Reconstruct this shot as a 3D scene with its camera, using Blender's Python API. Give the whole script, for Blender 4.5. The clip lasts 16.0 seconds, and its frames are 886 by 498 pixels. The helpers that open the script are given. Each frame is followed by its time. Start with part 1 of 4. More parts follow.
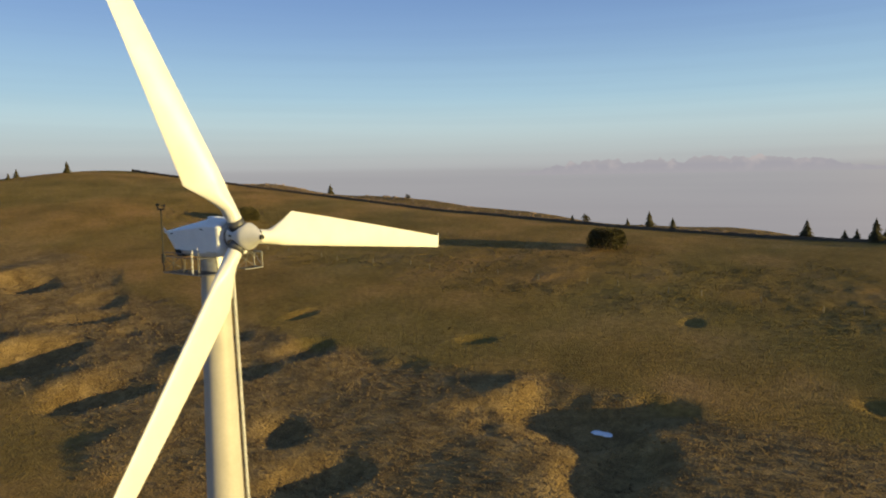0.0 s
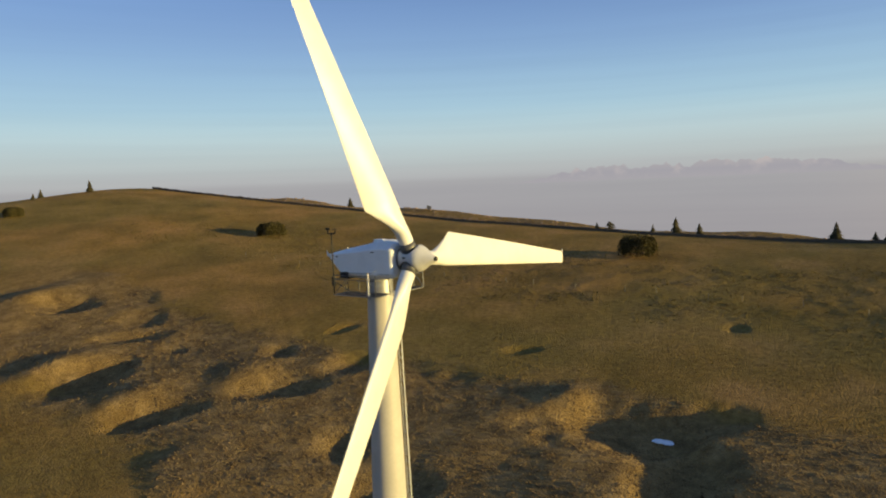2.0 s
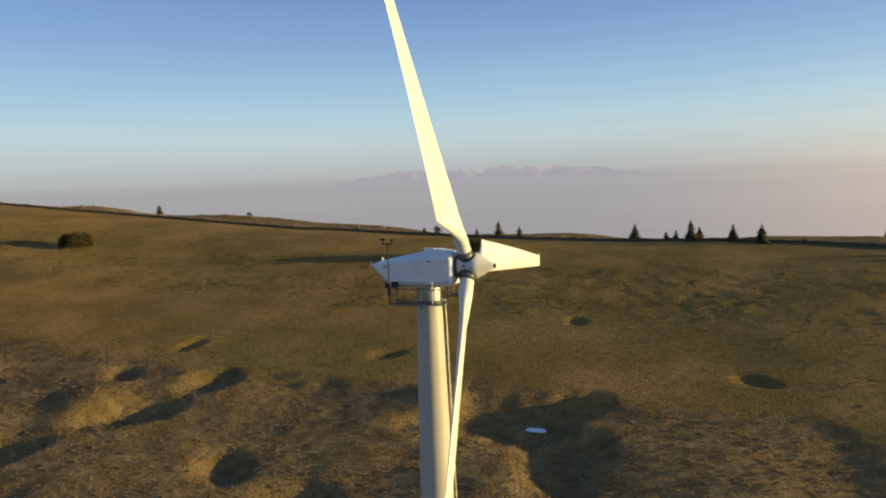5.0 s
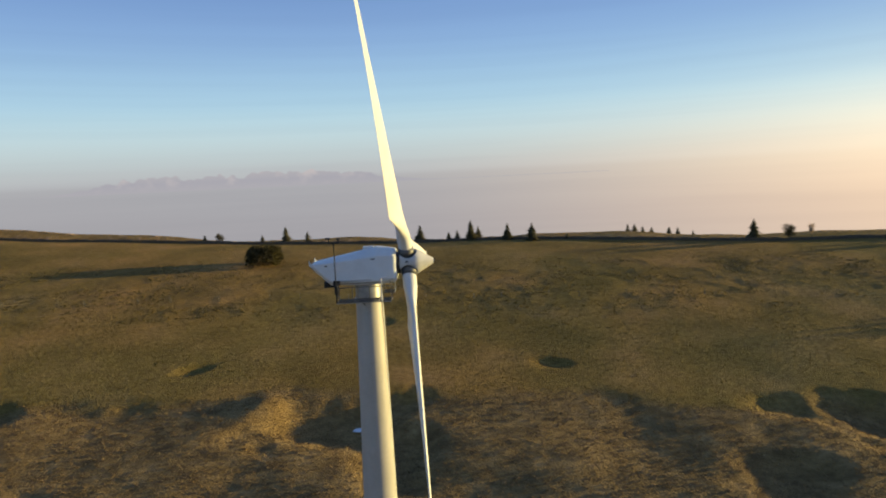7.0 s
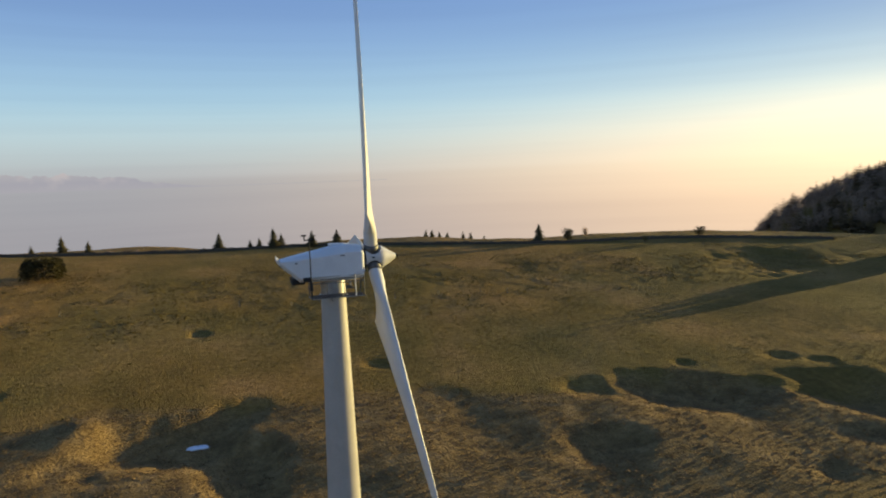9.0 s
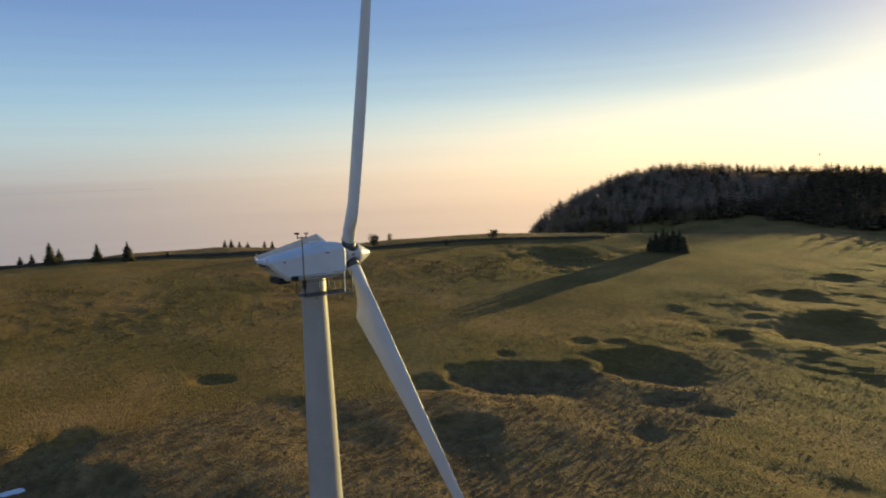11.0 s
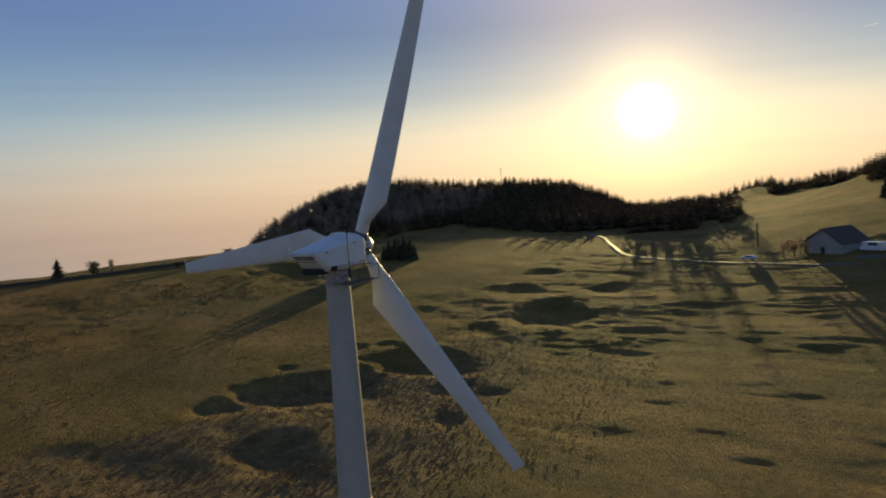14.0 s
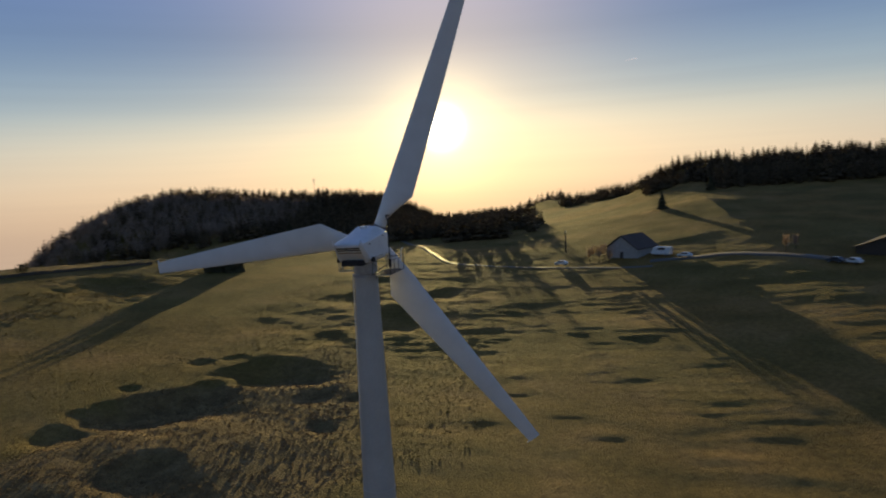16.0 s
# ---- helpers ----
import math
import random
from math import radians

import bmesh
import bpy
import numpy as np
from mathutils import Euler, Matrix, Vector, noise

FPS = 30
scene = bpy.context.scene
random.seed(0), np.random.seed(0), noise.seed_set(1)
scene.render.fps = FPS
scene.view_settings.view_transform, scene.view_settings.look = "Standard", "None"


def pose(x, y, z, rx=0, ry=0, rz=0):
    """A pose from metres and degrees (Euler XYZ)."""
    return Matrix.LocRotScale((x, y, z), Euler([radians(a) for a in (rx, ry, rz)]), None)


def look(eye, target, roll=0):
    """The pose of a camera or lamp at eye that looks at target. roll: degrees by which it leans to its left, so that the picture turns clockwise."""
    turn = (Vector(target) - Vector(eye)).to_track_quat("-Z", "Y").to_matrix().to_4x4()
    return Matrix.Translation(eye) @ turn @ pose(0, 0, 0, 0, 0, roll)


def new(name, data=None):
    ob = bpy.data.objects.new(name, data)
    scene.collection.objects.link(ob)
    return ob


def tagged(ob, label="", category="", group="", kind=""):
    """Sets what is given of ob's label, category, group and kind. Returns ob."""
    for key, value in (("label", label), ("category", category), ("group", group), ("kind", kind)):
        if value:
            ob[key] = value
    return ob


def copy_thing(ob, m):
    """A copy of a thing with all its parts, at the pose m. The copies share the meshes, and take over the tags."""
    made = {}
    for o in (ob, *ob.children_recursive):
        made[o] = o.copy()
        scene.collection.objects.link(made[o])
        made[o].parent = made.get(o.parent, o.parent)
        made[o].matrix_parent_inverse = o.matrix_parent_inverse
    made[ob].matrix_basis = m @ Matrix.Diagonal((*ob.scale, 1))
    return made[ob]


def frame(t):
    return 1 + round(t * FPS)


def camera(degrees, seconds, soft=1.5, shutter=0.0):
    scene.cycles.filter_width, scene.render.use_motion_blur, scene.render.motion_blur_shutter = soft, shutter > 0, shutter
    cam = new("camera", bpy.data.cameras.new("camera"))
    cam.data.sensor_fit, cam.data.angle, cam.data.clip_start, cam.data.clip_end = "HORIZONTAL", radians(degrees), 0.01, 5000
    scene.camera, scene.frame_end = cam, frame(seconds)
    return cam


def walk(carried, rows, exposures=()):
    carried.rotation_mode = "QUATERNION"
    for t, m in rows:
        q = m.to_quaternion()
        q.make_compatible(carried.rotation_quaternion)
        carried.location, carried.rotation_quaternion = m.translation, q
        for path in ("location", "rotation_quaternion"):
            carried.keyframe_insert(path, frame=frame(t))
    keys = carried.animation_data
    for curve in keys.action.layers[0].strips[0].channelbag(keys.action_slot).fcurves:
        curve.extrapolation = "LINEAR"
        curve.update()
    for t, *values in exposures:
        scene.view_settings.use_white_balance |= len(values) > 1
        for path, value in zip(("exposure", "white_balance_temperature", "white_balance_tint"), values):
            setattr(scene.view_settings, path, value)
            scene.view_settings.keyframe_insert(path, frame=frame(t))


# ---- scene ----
cam = camera(65.1, 16.0, soft=2.0, shutter=0.5)
EXPO = ((0, 0.85, 6500, 10), (3.5, 0.85, 6500, 10), (7, 0.97, 6380, 10), (9.5, 0.88, 6350, 10), (12.5, 0.55, 6300, 11.5), (14.5, 0.16, 6200, 13.5), (16, 0.15, 6150, 14))
PATH = [
    (0, (21.802, -16.346, 31.897), (20.666, -14.711, 31.697), -0.9),
    (0.5, (20.789, -17.297, 32.021), (19.644, -15.669, 31.829), -1.7),
    (1, (19.631, -18.303, 32.159), (18.472, -16.683, 31.975), -2.7),
    (1.5, (18.508, -19.215, 32.312), (17.354, -17.591, 32.135), -2.5),
    (2, (17.31, -20.162, 32.463), (16.158, -18.536, 32.291), -2.2),
    (2.5, (16.135, -21.07, 32.585), (15.007, -19.428, 32.416), -1.7),
    (3, (14.879, -22.008, 32.705), (13.799, -20.334, 32.537), -1.6),
    (3.5, (13.642, -22.925, 32.819), (12.639, -21.203, 32.649), -2.1),
    (6, (6.225, -26.445, 33.077), (5.895, -24.482, 32.888), -1.6),
    (6.5, (4.701, -26.955, 33.083), (4.54, -24.971, 32.89), -1.6),
    (7, (2.935, -27.407, 33.072), (2.944, -25.416, 32.878), -2.8),
    (7.5, (1.216, -27.755, 33.073), (1.389, -25.772, 32.876), -2.9),
    (8, (-0.673, -27.978, 33.069), (-0.336, -26.017, 32.87), -2.8),
    (8.5, (-2.555, -28.079, 33.069), (-2.081, -26.147, 32.871), -2.2),
    (9, (-4.517, -27.991, 33.041), (-3.89, -26.102, 32.843), -2.2),
    (9.5, (-6.359, -27.595, 33.035), (-5.58, -25.763, 32.836), -2.1),
    (12, (-16.193, -23.764, 32.759), (-14.791, -22.35, 32.563), -2.7),
    (12.5, (-17.954, -22.573, 32.663), (-16.457, -21.261, 32.469), -2.6),
    (13, (-19.775, -21.049, 32.585), (-18.186, -19.85, 32.393), -2.1),
    (13.5, (-21.419, -19.554, 32.541), (-19.753, -18.465, 32.35), -2.8),
    (14, (-23.058, -17.749, 32.471), (-21.313, -16.791, 32.28), -3.7),
    (14.5, (-24.422, -15.859, 32.415), (-22.612, -15.031, 32.22), -3.9),
    (15, (-25.788, -13.857, 32.353), (-23.922, -13.163, 32.16), -2.8),
    (15.5, (-27.036, -11.895, 32.313), (-25.128, -11.327, 32.122), -2.8),
    (16, (-28.289, -9.657, 32.321), (-26.344, -9.23, 32.132), -3.0),
]
walk(cam, [(t, look(eye, target, roll)) for t, eye, target, roll in PATH], EXPO)

# ---- tuned values ----
SKY = (0.155, 0.14, 0.158)
HAZE_COOL = [(0.0, (0.18, 0.168, 0.175)), (0.24, (0.200, 0.194, 0.200)), (0.32, (0.208, 0.207, 0.214)), (0.348, (0.211, 0.211, 0.217)), (0.362, (0.250, 0.256, 0.260)), (0.40, (0.262, 0.285, 0.285)), (0.47, (0.29, 0.365, 0.375)), (0.55, (0.22, 0.335, 0.395)), (0.70, (0.14, 0.23, 0.37)), (0.9, (0.070, 0.125, 0.285))]
HAZE_WARM = [(0.0, (0.56, 0.40, 0.27)), (0.24, (0.70, 0.46, 0.255)), (0.327, (0.93, 0.66, 0.37)), (0.45, (0.93, 0.77, 0.47)), (0.55, (0.41, 0.47, 0.42)), (0.7, (0.13, 0.20, 0.29)), (0.9, (0.040, 0.082, 0.185))]
GLOW_WIDE, GLOW_NEAR, GLOW_CORE = (0.30, 0.19, 0.05), (0.70, 0.50, 0.19), (8.0, 7.0, 5.0)
GRASS_A, GRASS_B, GRASS_C = (0.135, 0.100, 0.027), (0.192, 0.136, 0.039), (0.248, 0.168, 0.058)
STRAW_A, STRAW_B = (0.30, 0.215, 0.09), (0.18, 0.13, 0.05)
HEATH_A, HEATH_B, HEATH_C = (0.15, 0.097, 0.040), (0.22, 0.146, 0.059), (0.285, 0.194, 0.084)
HILL_ROWS = [(433.4, 269.5, 17.7, 74.4, 100.2), (534.1, 176.2, 12.0, 114.8, 40.0), (365.4, 296.6, 14.6, 56.3, 55.4), (428.3, -153.1, 17.2, 77.8, 89.1), (459.1, -78.5, 9.1, 24.0, 39.8),
             (720.6, 33.5, 8.1, 120.6, 20.1), (617.4, 112.0, -13.3, 141.8, 45.8), (-118, 124, -2.3, 58, 27),
             (-205, 190, 3.6, 26, 9), (-150, 200, 3.6, 38, 9), (-95, 204, 2.4, 30, 8), (-31, 206, 2.4, 24, 9), (62, 196, 2.8, 32, 9), (-20.5, 60.5, 0.9, 2.6, 4.0),
             (-96, 31, 1.0, 4, 8), (-73.5, 31, 1.0, 3.5, 6), (-66.5, 45, 0.7, 3.5, 5), (-141, 50, 1.0, 5, 8)]
HOLE_ROWS = [(-10.6, 58.6, 11.6, 6.2, 29, 1.8), (-2.7, 49.4, 7.4, 5.2, 86, 1.5), (-87.9, 33.0, 8.2, 6.4, 86, 1.95), (-65.8, 32.1, 6.8, 4.0, 64, 1.55), (-59.0, 45.4, 7.0, 4.0, 48, 1.15),
             (-131.0, 51.0, 8.6, 6.4, -10, 1.6), (-99.7, 47.7, 7.0, 3.6, 54, 0.95), (-107.8, 54.7, 6.0, 4.2, -5, 0.85), (-86.8, 47.3, 3.4, 2.0, 0, 0.48), (-69.6, 55.2, 3.6, 2.6, -50, 0.65),
             (-38.7, 37.0, 4.2, 3.2, -40, 1.0), (-27.2, 33.0, 5.4, 3.8, 48, 1.1), (-54.6, 57.0, 4.6, 3.8, 85, 0.95), (-67.9, 67.8, 3.9, 1.7, 80, 0.5),
             (-34.3, 73.0, 3.0, 1.6, 40, 0.42), (19.2, 74.8, 2.6, 1.6, -20, 0.42), (-7.9, 95.1, 2.1, 1.6, -60, 0.42), (44.3, 58.8, 5.0, 3.7, 36, 0.85),
             (60.0, 52.2, 11.6, 6.8, -18, 1.8), (51.0, 46.6, 3.4, 1.8, -10, 0.45), (38.8, 41.9, 6.4, 4.6, 0, 1.2), (80.5, 44.2, 9.4, 7.4, 70, 1.75), (57.9, 27.9, 3.2, 2.4, 40, 0.62),
             (64.9, 62.5, 2.3, 1.9, -40, 0.45), (82.1, 60.1, 2.6, 2.3, 0, 0.4), (86.6, 56.4, 2.6, 1.6, -30, 0.4), (135.0, 119.5, 18.5, 11.5, 25, 1.5), (104.4, 45.7, 7.6, 4.2, 0, 0.75), (125.6, 37.8, 15.0, 9.0, 9, 1.5),
             (123.0, 50.0, 3.4, 2.8, -60, 0.48), (149.8, 54.1, 5.8, 3.8, 11, 0.68), (174.0, 55.6, 6.4, 4.8, 0, 0.68), (155.3, 30.8, 9.0, 4.6, -9, 0.8), (70.5, 26.6, 3.0, 1.8, -40, 0.34), (70.0, 33.0, 5.4, 3.0, -20, 0.45)]

# ---- light ----
SUN_AZ, SUN_EL = radians(12.0), radians(4.5)
SUN_DIR = Vector((math.cos(SUN_EL) * math.cos(SUN_AZ), math.cos(SUN_EL) * math.sin(SUN_AZ), math.sin(SUN_EL)))
sun = new("sun", bpy.data.lights.new("sun", "SUN"))
sun.data.energy, sun.data.angle, sun.data.color = 4.2, radians(0.6), (1.0, 0.77, 0.28)
sun.matrix_world = look(SUN_DIR * 900, (0, 0, 0))

world = bpy.data.worlds.new("evening_sky")
scene.world = world
world.use_nodes = True
wn, wl = world.node_tree.nodes, world.node_tree.links
wn.clear()


def wnode(kind, **kw):
    n = wn.new(kind)
    for k, v in kw.items():
        n.inputs[k].default_value = v
    return n


def wmath(op, a, b=None, clamp=False):
    n = wn.new("ShaderNodeMath")
    n.operation, n.use_clamp = op, clamp
    for i, v in enumerate((a, b)):
        if v is None:
            continue
        if isinstance(v, (int, float)):
            n.inputs[i].default_value = v
        else:
            wl.new(v, n.inputs[i])
    return n.outputs[0]


def wramp(fac, stops):
    n = wn.new("ShaderNodeValToRGB")
    n.color_ramp.interpolation = "B_SPLINE"
    el = n.color_ramp.elements
    while len(el) < len(stops):
        el.new(0.5)
    for e, (p, c) in zip(el, stops):
        e.position, e.color = p, (*c, 1)
    wl.new(fac, n.inputs[0])
    return n.outputs[0]


def wmix(kind, fac, a, b):
    n = wn.new("ShaderNodeMix")
    n.data_type, n.blend_type = "RGBA", kind
    n.clamp_result = False
    for sock, v in ((n.inputs[0], fac), (n.inputs[6], a), (n.inputs[7], b)):
        if isinstance(v, (int, float)):
            sock.default_value = v
        elif isinstance(v, tuple):
            sock.default_value = (*v, 1)
        else:
            wl.new(v, sock)
    return n.outputs[2]


sky = wn.new("ShaderNodeTexSky")
sky.sky_type = "NISHITA"
sky.sun_disc = False
sky.sun_elevation, sky.sun_rotation = SUN_EL, math.pi / 2 - SUN_AZ
sky.altitude, sky.air_density, sky.dust_density, sky.ozone_density = 1400, 1.0, 1.6, 2.2
sky_light = wmix("MULTIPLY", 1.0, sky.outputs[0], SKY)
coord = wn.new("ShaderNodeTexCoord")
sep = wn.new("ShaderNodeSeparateXYZ")
wl.new(coord.outputs["Generated"], sep.inputs[0])
dot = wn.new("ShaderNodeVectorMath")
dot.operation = "DOT_PRODUCT"
dot.inputs[1].default_value = SUN_DIR
wl.new(coord.outputs["Generated"], dot.inputs[0])
cosine = wmath("MAXIMUM", dot.outputs["Value"], 0.0)
# height over the horizon: 0 at -10 degrees, 1 at +20 degrees
height = wmath("MULTIPLY_ADD", sep.outputs[2], 1.923, True)
height.node.inputs[2].default_value = 0.327
# valley haze: lavender away from the sun, peach and gold towards it
cool = wramp(height, HAZE_COOL)
warm = wramp(height, HAZE_WARM)
toward = wmix("MIX", wramp(height, [(0.33, (0, 0, 0)), (0.47, (1, 1, 1))]), wmath("POWER", cosine, 2.0), wmath("POWER", cosine, 3.7))
haze = wmix("MIX", toward, cool, warm)
band = wramp(height, [(0.0, (1, 1, 1)), (0.72, (1, 1, 1)), (1.0, (0, 0, 0))])
# faint long streaks in the haze
streak = wn.new("ShaderNodeTexNoise")
stretch = wn.new("ShaderNodeMapping")
stretch.inputs["Scale"].default_value = (1.6, 1.6, 75)
wl.new(coord.outputs["Generated"], stretch.inputs[0])
wl.new(stretch.outputs[0], streak.inputs["Vector"])
streak.inputs["Scale"].default_value, streak.inputs["Detail"].default_value = 1.0, 3.0
streaks = wramp(streak.outputs[0], [(0.3, (0.95, 0.95, 0.96)), (0.7, (1.035, 1.03, 1.025))])
haze = wmix("MULTIPLY", 1.0, haze, streaks)
air = wmix("MIX", band, sky_light, haze)
# brightness of the air round the low sun
wide = wmath("POWER", cosine, 48.0)
near = wmath("POWER", cosine, 430.0)
core = wmath("POWER", cosine, 5600.0)
for fac, col in ((wide, GLOW_WIDE), (near, GLOW_NEAR), (core, GLOW_CORE)):
    air = wmix("ADD", 1.0, air, wmix("MULTIPLY", 1.0, col, fac))
back = wn.new("ShaderNodeBackground")
wl.new(air, back.inputs[0])
back.inputs[1].default_value = 1.0
out = wn.new("ShaderNodeOutputWorld")
wl.new(back.outputs[0], out.inputs[0])


# ---- materials ----
def material(name, base, second=None, rough=0.6, metal=0.0, scale=6.0, fine=60.0, bump=0.15, spread=0.5, island=0.0, random_tint=0.0, spec=0.3, through_light=0.0):
    """Two scales of noise between two colours, with a fine bump."""
    m = bpy.data.materials.new(name)
    m.use_nodes = True
    n, l = m.node_tree.nodes, m.node_tree.links
    b = n["Principled BSDF"]
    b.inputs["Roughness"].default_value, b.inputs["Metallic"].default_value = rough, metal
    b.inputs["Specular IOR Level"].default_value = spec
    second = second or tuple(v * 0.72 for v in base)
    co = n.new("ShaderNodeTexCoord")
    big, small = n.new("ShaderNodeTexNoise"), n.new("ShaderNodeTexNoise")
    for t, s in ((big, scale), (small, fine)):
        t.inputs["Scale"].default_value, t.inputs["Detail"].default_value = s, 4.0
        l.new(co.outputs["Object"], t.inputs["Vector"])
    add = n.new("ShaderNodeMath")
    add.operation = "MULTIPLY_ADD"
    l.new(small.outputs[0], add.inputs[0])
    add.inputs[1].default_value = 0.5
    l.new(big.outputs[0], add.inputs[2])
    ramp = n.new("ShaderNodeValToRGB")
    ramp.color_ramp.elements[0].position, ramp.color_ramp.elements[0].color = 0.75 - spread / 2, (*second, 1)
    ramp.color_ramp.elements[1].position, ramp.color_ramp.elements[1].color = 0.75 + spread / 2, (*base, 1)
    l.new(add.outputs[0], ramp.inputs[0])
    col = ramp.outputs[0]
    if island or random_tint:
        src = n.new("ShaderNodeNewGeometry").outputs["Random Per Island"] if island else n.new("ShaderNodeObjectInfo").outputs["Random"]
        hsv = n.new("ShaderNodeHueSaturation")
        mr = n.new("ShaderNodeMapRange")
        k = island or random_tint
        mr.inputs[3].default_value, mr.inputs[4].default_value = 1 - k, 1 + k
        l.new(src, mr.inputs[0])
        l.new(mr.outputs[0], hsv.inputs["Value"])
        l.new(col, hsv.inputs["Color"])
        col = hsv.outputs[0]
    l.new(col, b.inputs["Base Color"])
    if bump:
        bp = n.new("ShaderNodeBump")
        bp.inputs["Strength"].default_value, bp.inputs["Distance"].default_value = bump, 0.6 / fine
        l.new(small.outputs[0], bp.inputs["Height"])
        l.new(bp.outputs[0], b.inputs["Normal"])
    if through_light:
        tr, mx = n.new("ShaderNodeBsdfTranslucent"), n.new("ShaderNodeMixShader")
        l.new(col, tr.inputs[0])
        mx.inputs[0].default_value = through_light
        l.new(b.outputs[0], mx.inputs[1])
        l.new(tr.outputs[0], mx.inputs[2])
        l.new(mx.outputs[0], n["Material Output"].inputs[0])
    return m


def ground_material():
    """Pasture with patches of dry grass, and brown heath where the vertex layer says so."""
    m = bpy.data.materials.new("pasture")
    m.use_nodes = True
    n, l = m.node_tree.nodes, m.node_tree.links
    b = n["Principled BSDF"]
    b.inputs["Roughness"].default_value, b.inputs["Specular IOR Level"].default_value = 0.95, 0.08
    co = n.new("ShaderNodeTexCoord")

    def noise_at(s, detail=5.0):
        t = n.new("ShaderNodeTexNoise")
        t.inputs["Scale"].default_value, t.inputs["Detail"].default_value = s, detail
        l.new(co.outputs["Object"], t.inputs["Vector"])
        return t.outputs[0]

    def ramp(f, stops):
        r = n.new("ShaderNodeValToRGB")
        el = r.color_ramp.elements
        while len(el) < len(stops):
            el.new(0.5)
        for e, (p, c) in zip(el, stops):
            e.position, e.color = p, (*c, 1)
        l.new(f, r.inputs[0])
        return r.outputs[0]

    def mix(kind, f, a, c):
        x = n.new("ShaderNodeMix")
        x.data_type, x.blend_type = "RGBA", kind
        for s, v in ((x.inputs[0], f), (x.inputs[6], a), (x.inputs[7], c)):
            if isinstance(v, (int, float)):
                s.default_value = v
            else:
                l.new(v, s)
        return x.outputs[2]

    green = ramp(noise_at(0.07), [(0.3, GRASS_A), (0.5, GRASS_B), (0.7, GRASS_C)])
    dry = ramp(noise_at(0.022, 6.0), [(0.42, (1.0, 1.0, 1.0)), (0.62, (1.3, 1.12, 1.15))])
    green = mix("MULTIPLY", 1.0, green, dry)
    heath = ramp(noise_at(0.35), [(0.3, HEATH_A), (0.52, HEATH_B), (0.72, HEATH_C)])
    layer = n.new("ShaderNodeAttribute")
    layer.attribute_name = "heath"
    col = mix("MIX", layer.outputs["Fac"], green, heath)
    col = mix("MULTIPLY", 1.0, col, ramp(noise_at(1.1, 7.0), [(0.32, (0.8, 0.78, 0.75)), (0.68, (1.2, 1.2, 1.18))]))
    col = mix("MULTIPLY", 1.0, col, ramp(noise_at(4.5, 6.0), [(0.3, (0.85, 0.85, 0.85)), (0.7, (1.14, 1.14, 1.14))]))
    l.new(col, b.inputs["Base Color"])
    bp = n.new("ShaderNodeBump")
    bp.inputs["Strength"].default_value, bp.inputs["Distance"].default_value = 0.85, 0.42
    l.new(noise_at(3.6, 10.0), bp.inputs["Height"])
    l.new(bp.outputs[0], b.inputs["Normal"])
    return m


WHITE = material("white_gelcoat", (0.70, 0.69, 0.66), (0.62, 0.61, 0.58), 0.38, scale=1.2, fine=25, bump=0.03, spec=0.45)
TOWER = material("pale_grey_steel_paint", (0.47, 0.44, 0.39), (0.39, 0.365, 0.32), 0.45, scale=0.9, fine=9, bump=0.05, spec=0.4)
NACELLE = material("white_glassfibre", (0.76, 0.77, 0.78), (0.66, 0.67, 0.68), 0.42, scale=1.5, fine=20, bump=0.04, spec=0.4)
SPINNER = material("light_grey_paint", (0.62, 0.61, 0.59), (0.52, 0.51, 0.50), 0.4, scale=3, fine=30, bump=0.05)
STEEL = material("galvanised_steel", (0.42, 0.42, 0.42), (0.28, 0.28, 0.28), 0.45, 0.7, scale=5, fine=40, bump=0.08)
DARK = material("dark_rubber", (0.03, 0.03, 0.03), (0.015, 0.015, 0.015), 0.7, scale=8, fine=50)
COLLAR = material("grey_steel_collar", (0.16, 0.155, 0.15), (0.08, 0.08, 0.08), 0.5, 0.5, scale=6, fine=40)
VENT = material("tan_vent_grille", (0.32, 0.27, 0.2), (0.2, 0.17, 0.12), 0.7, scale=10, fine=60)
TUFT = material("dry_heath_tufts", (0.34, 0.235, 0.12), (0.21, 0.14, 0.07), 0.95, scale=0.3, fine=6, bump=0.3, island=0.32, spec=0.05, through_light=0.15)
STRAW = material("straw_grass", STRAW_A, STRAW_B, 0.95, scale=0.2, fine=5, bump=0.2, island=0.4, spec=0.05, through_light=0.3)
TURF = material("olive_grass_tufts", GRASS_C, GRASS_A, 0.95, scale=0.1, fine=4, bump=0.2, island=0.35, spec=0.05, through_light=0.25)
NEEDLE = material("conifer_needles", (0.125, 0.105, 0.052), (0.07, 0.062, 0.03), 0.9, scale=2, fine=20, island=0.35, spec=0.1, through_light=0.35)
LEAF = material("dense_shrub_leaves", (0.11, 0.092, 0.038), (0.06, 0.052, 0.022), 0.9, scale=1.5, fine=20, island=0.4, spec=0.1, through_light=0.35)
WOODS = material("mixed_evergreen_wood", (0.26, 0.185, 0.10), (0.15, 0.11, 0.062), 0.9, scale=0.05, fine=2, island=0.4, spec=0.1, through_light=0.5)
BARE = material("bare_brown_twigs", (0.42, 0.31, 0.22), (0.28, 0.205, 0.145), 0.95, scale=2, fine=20, island=0.35, spec=0.05, through_light=0.4)
BARK = material("brown_bark", (0.10, 0.075, 0.05), (0.05, 0.04, 0.03), 0.95, scale=6, fine=40, bump=0.5)
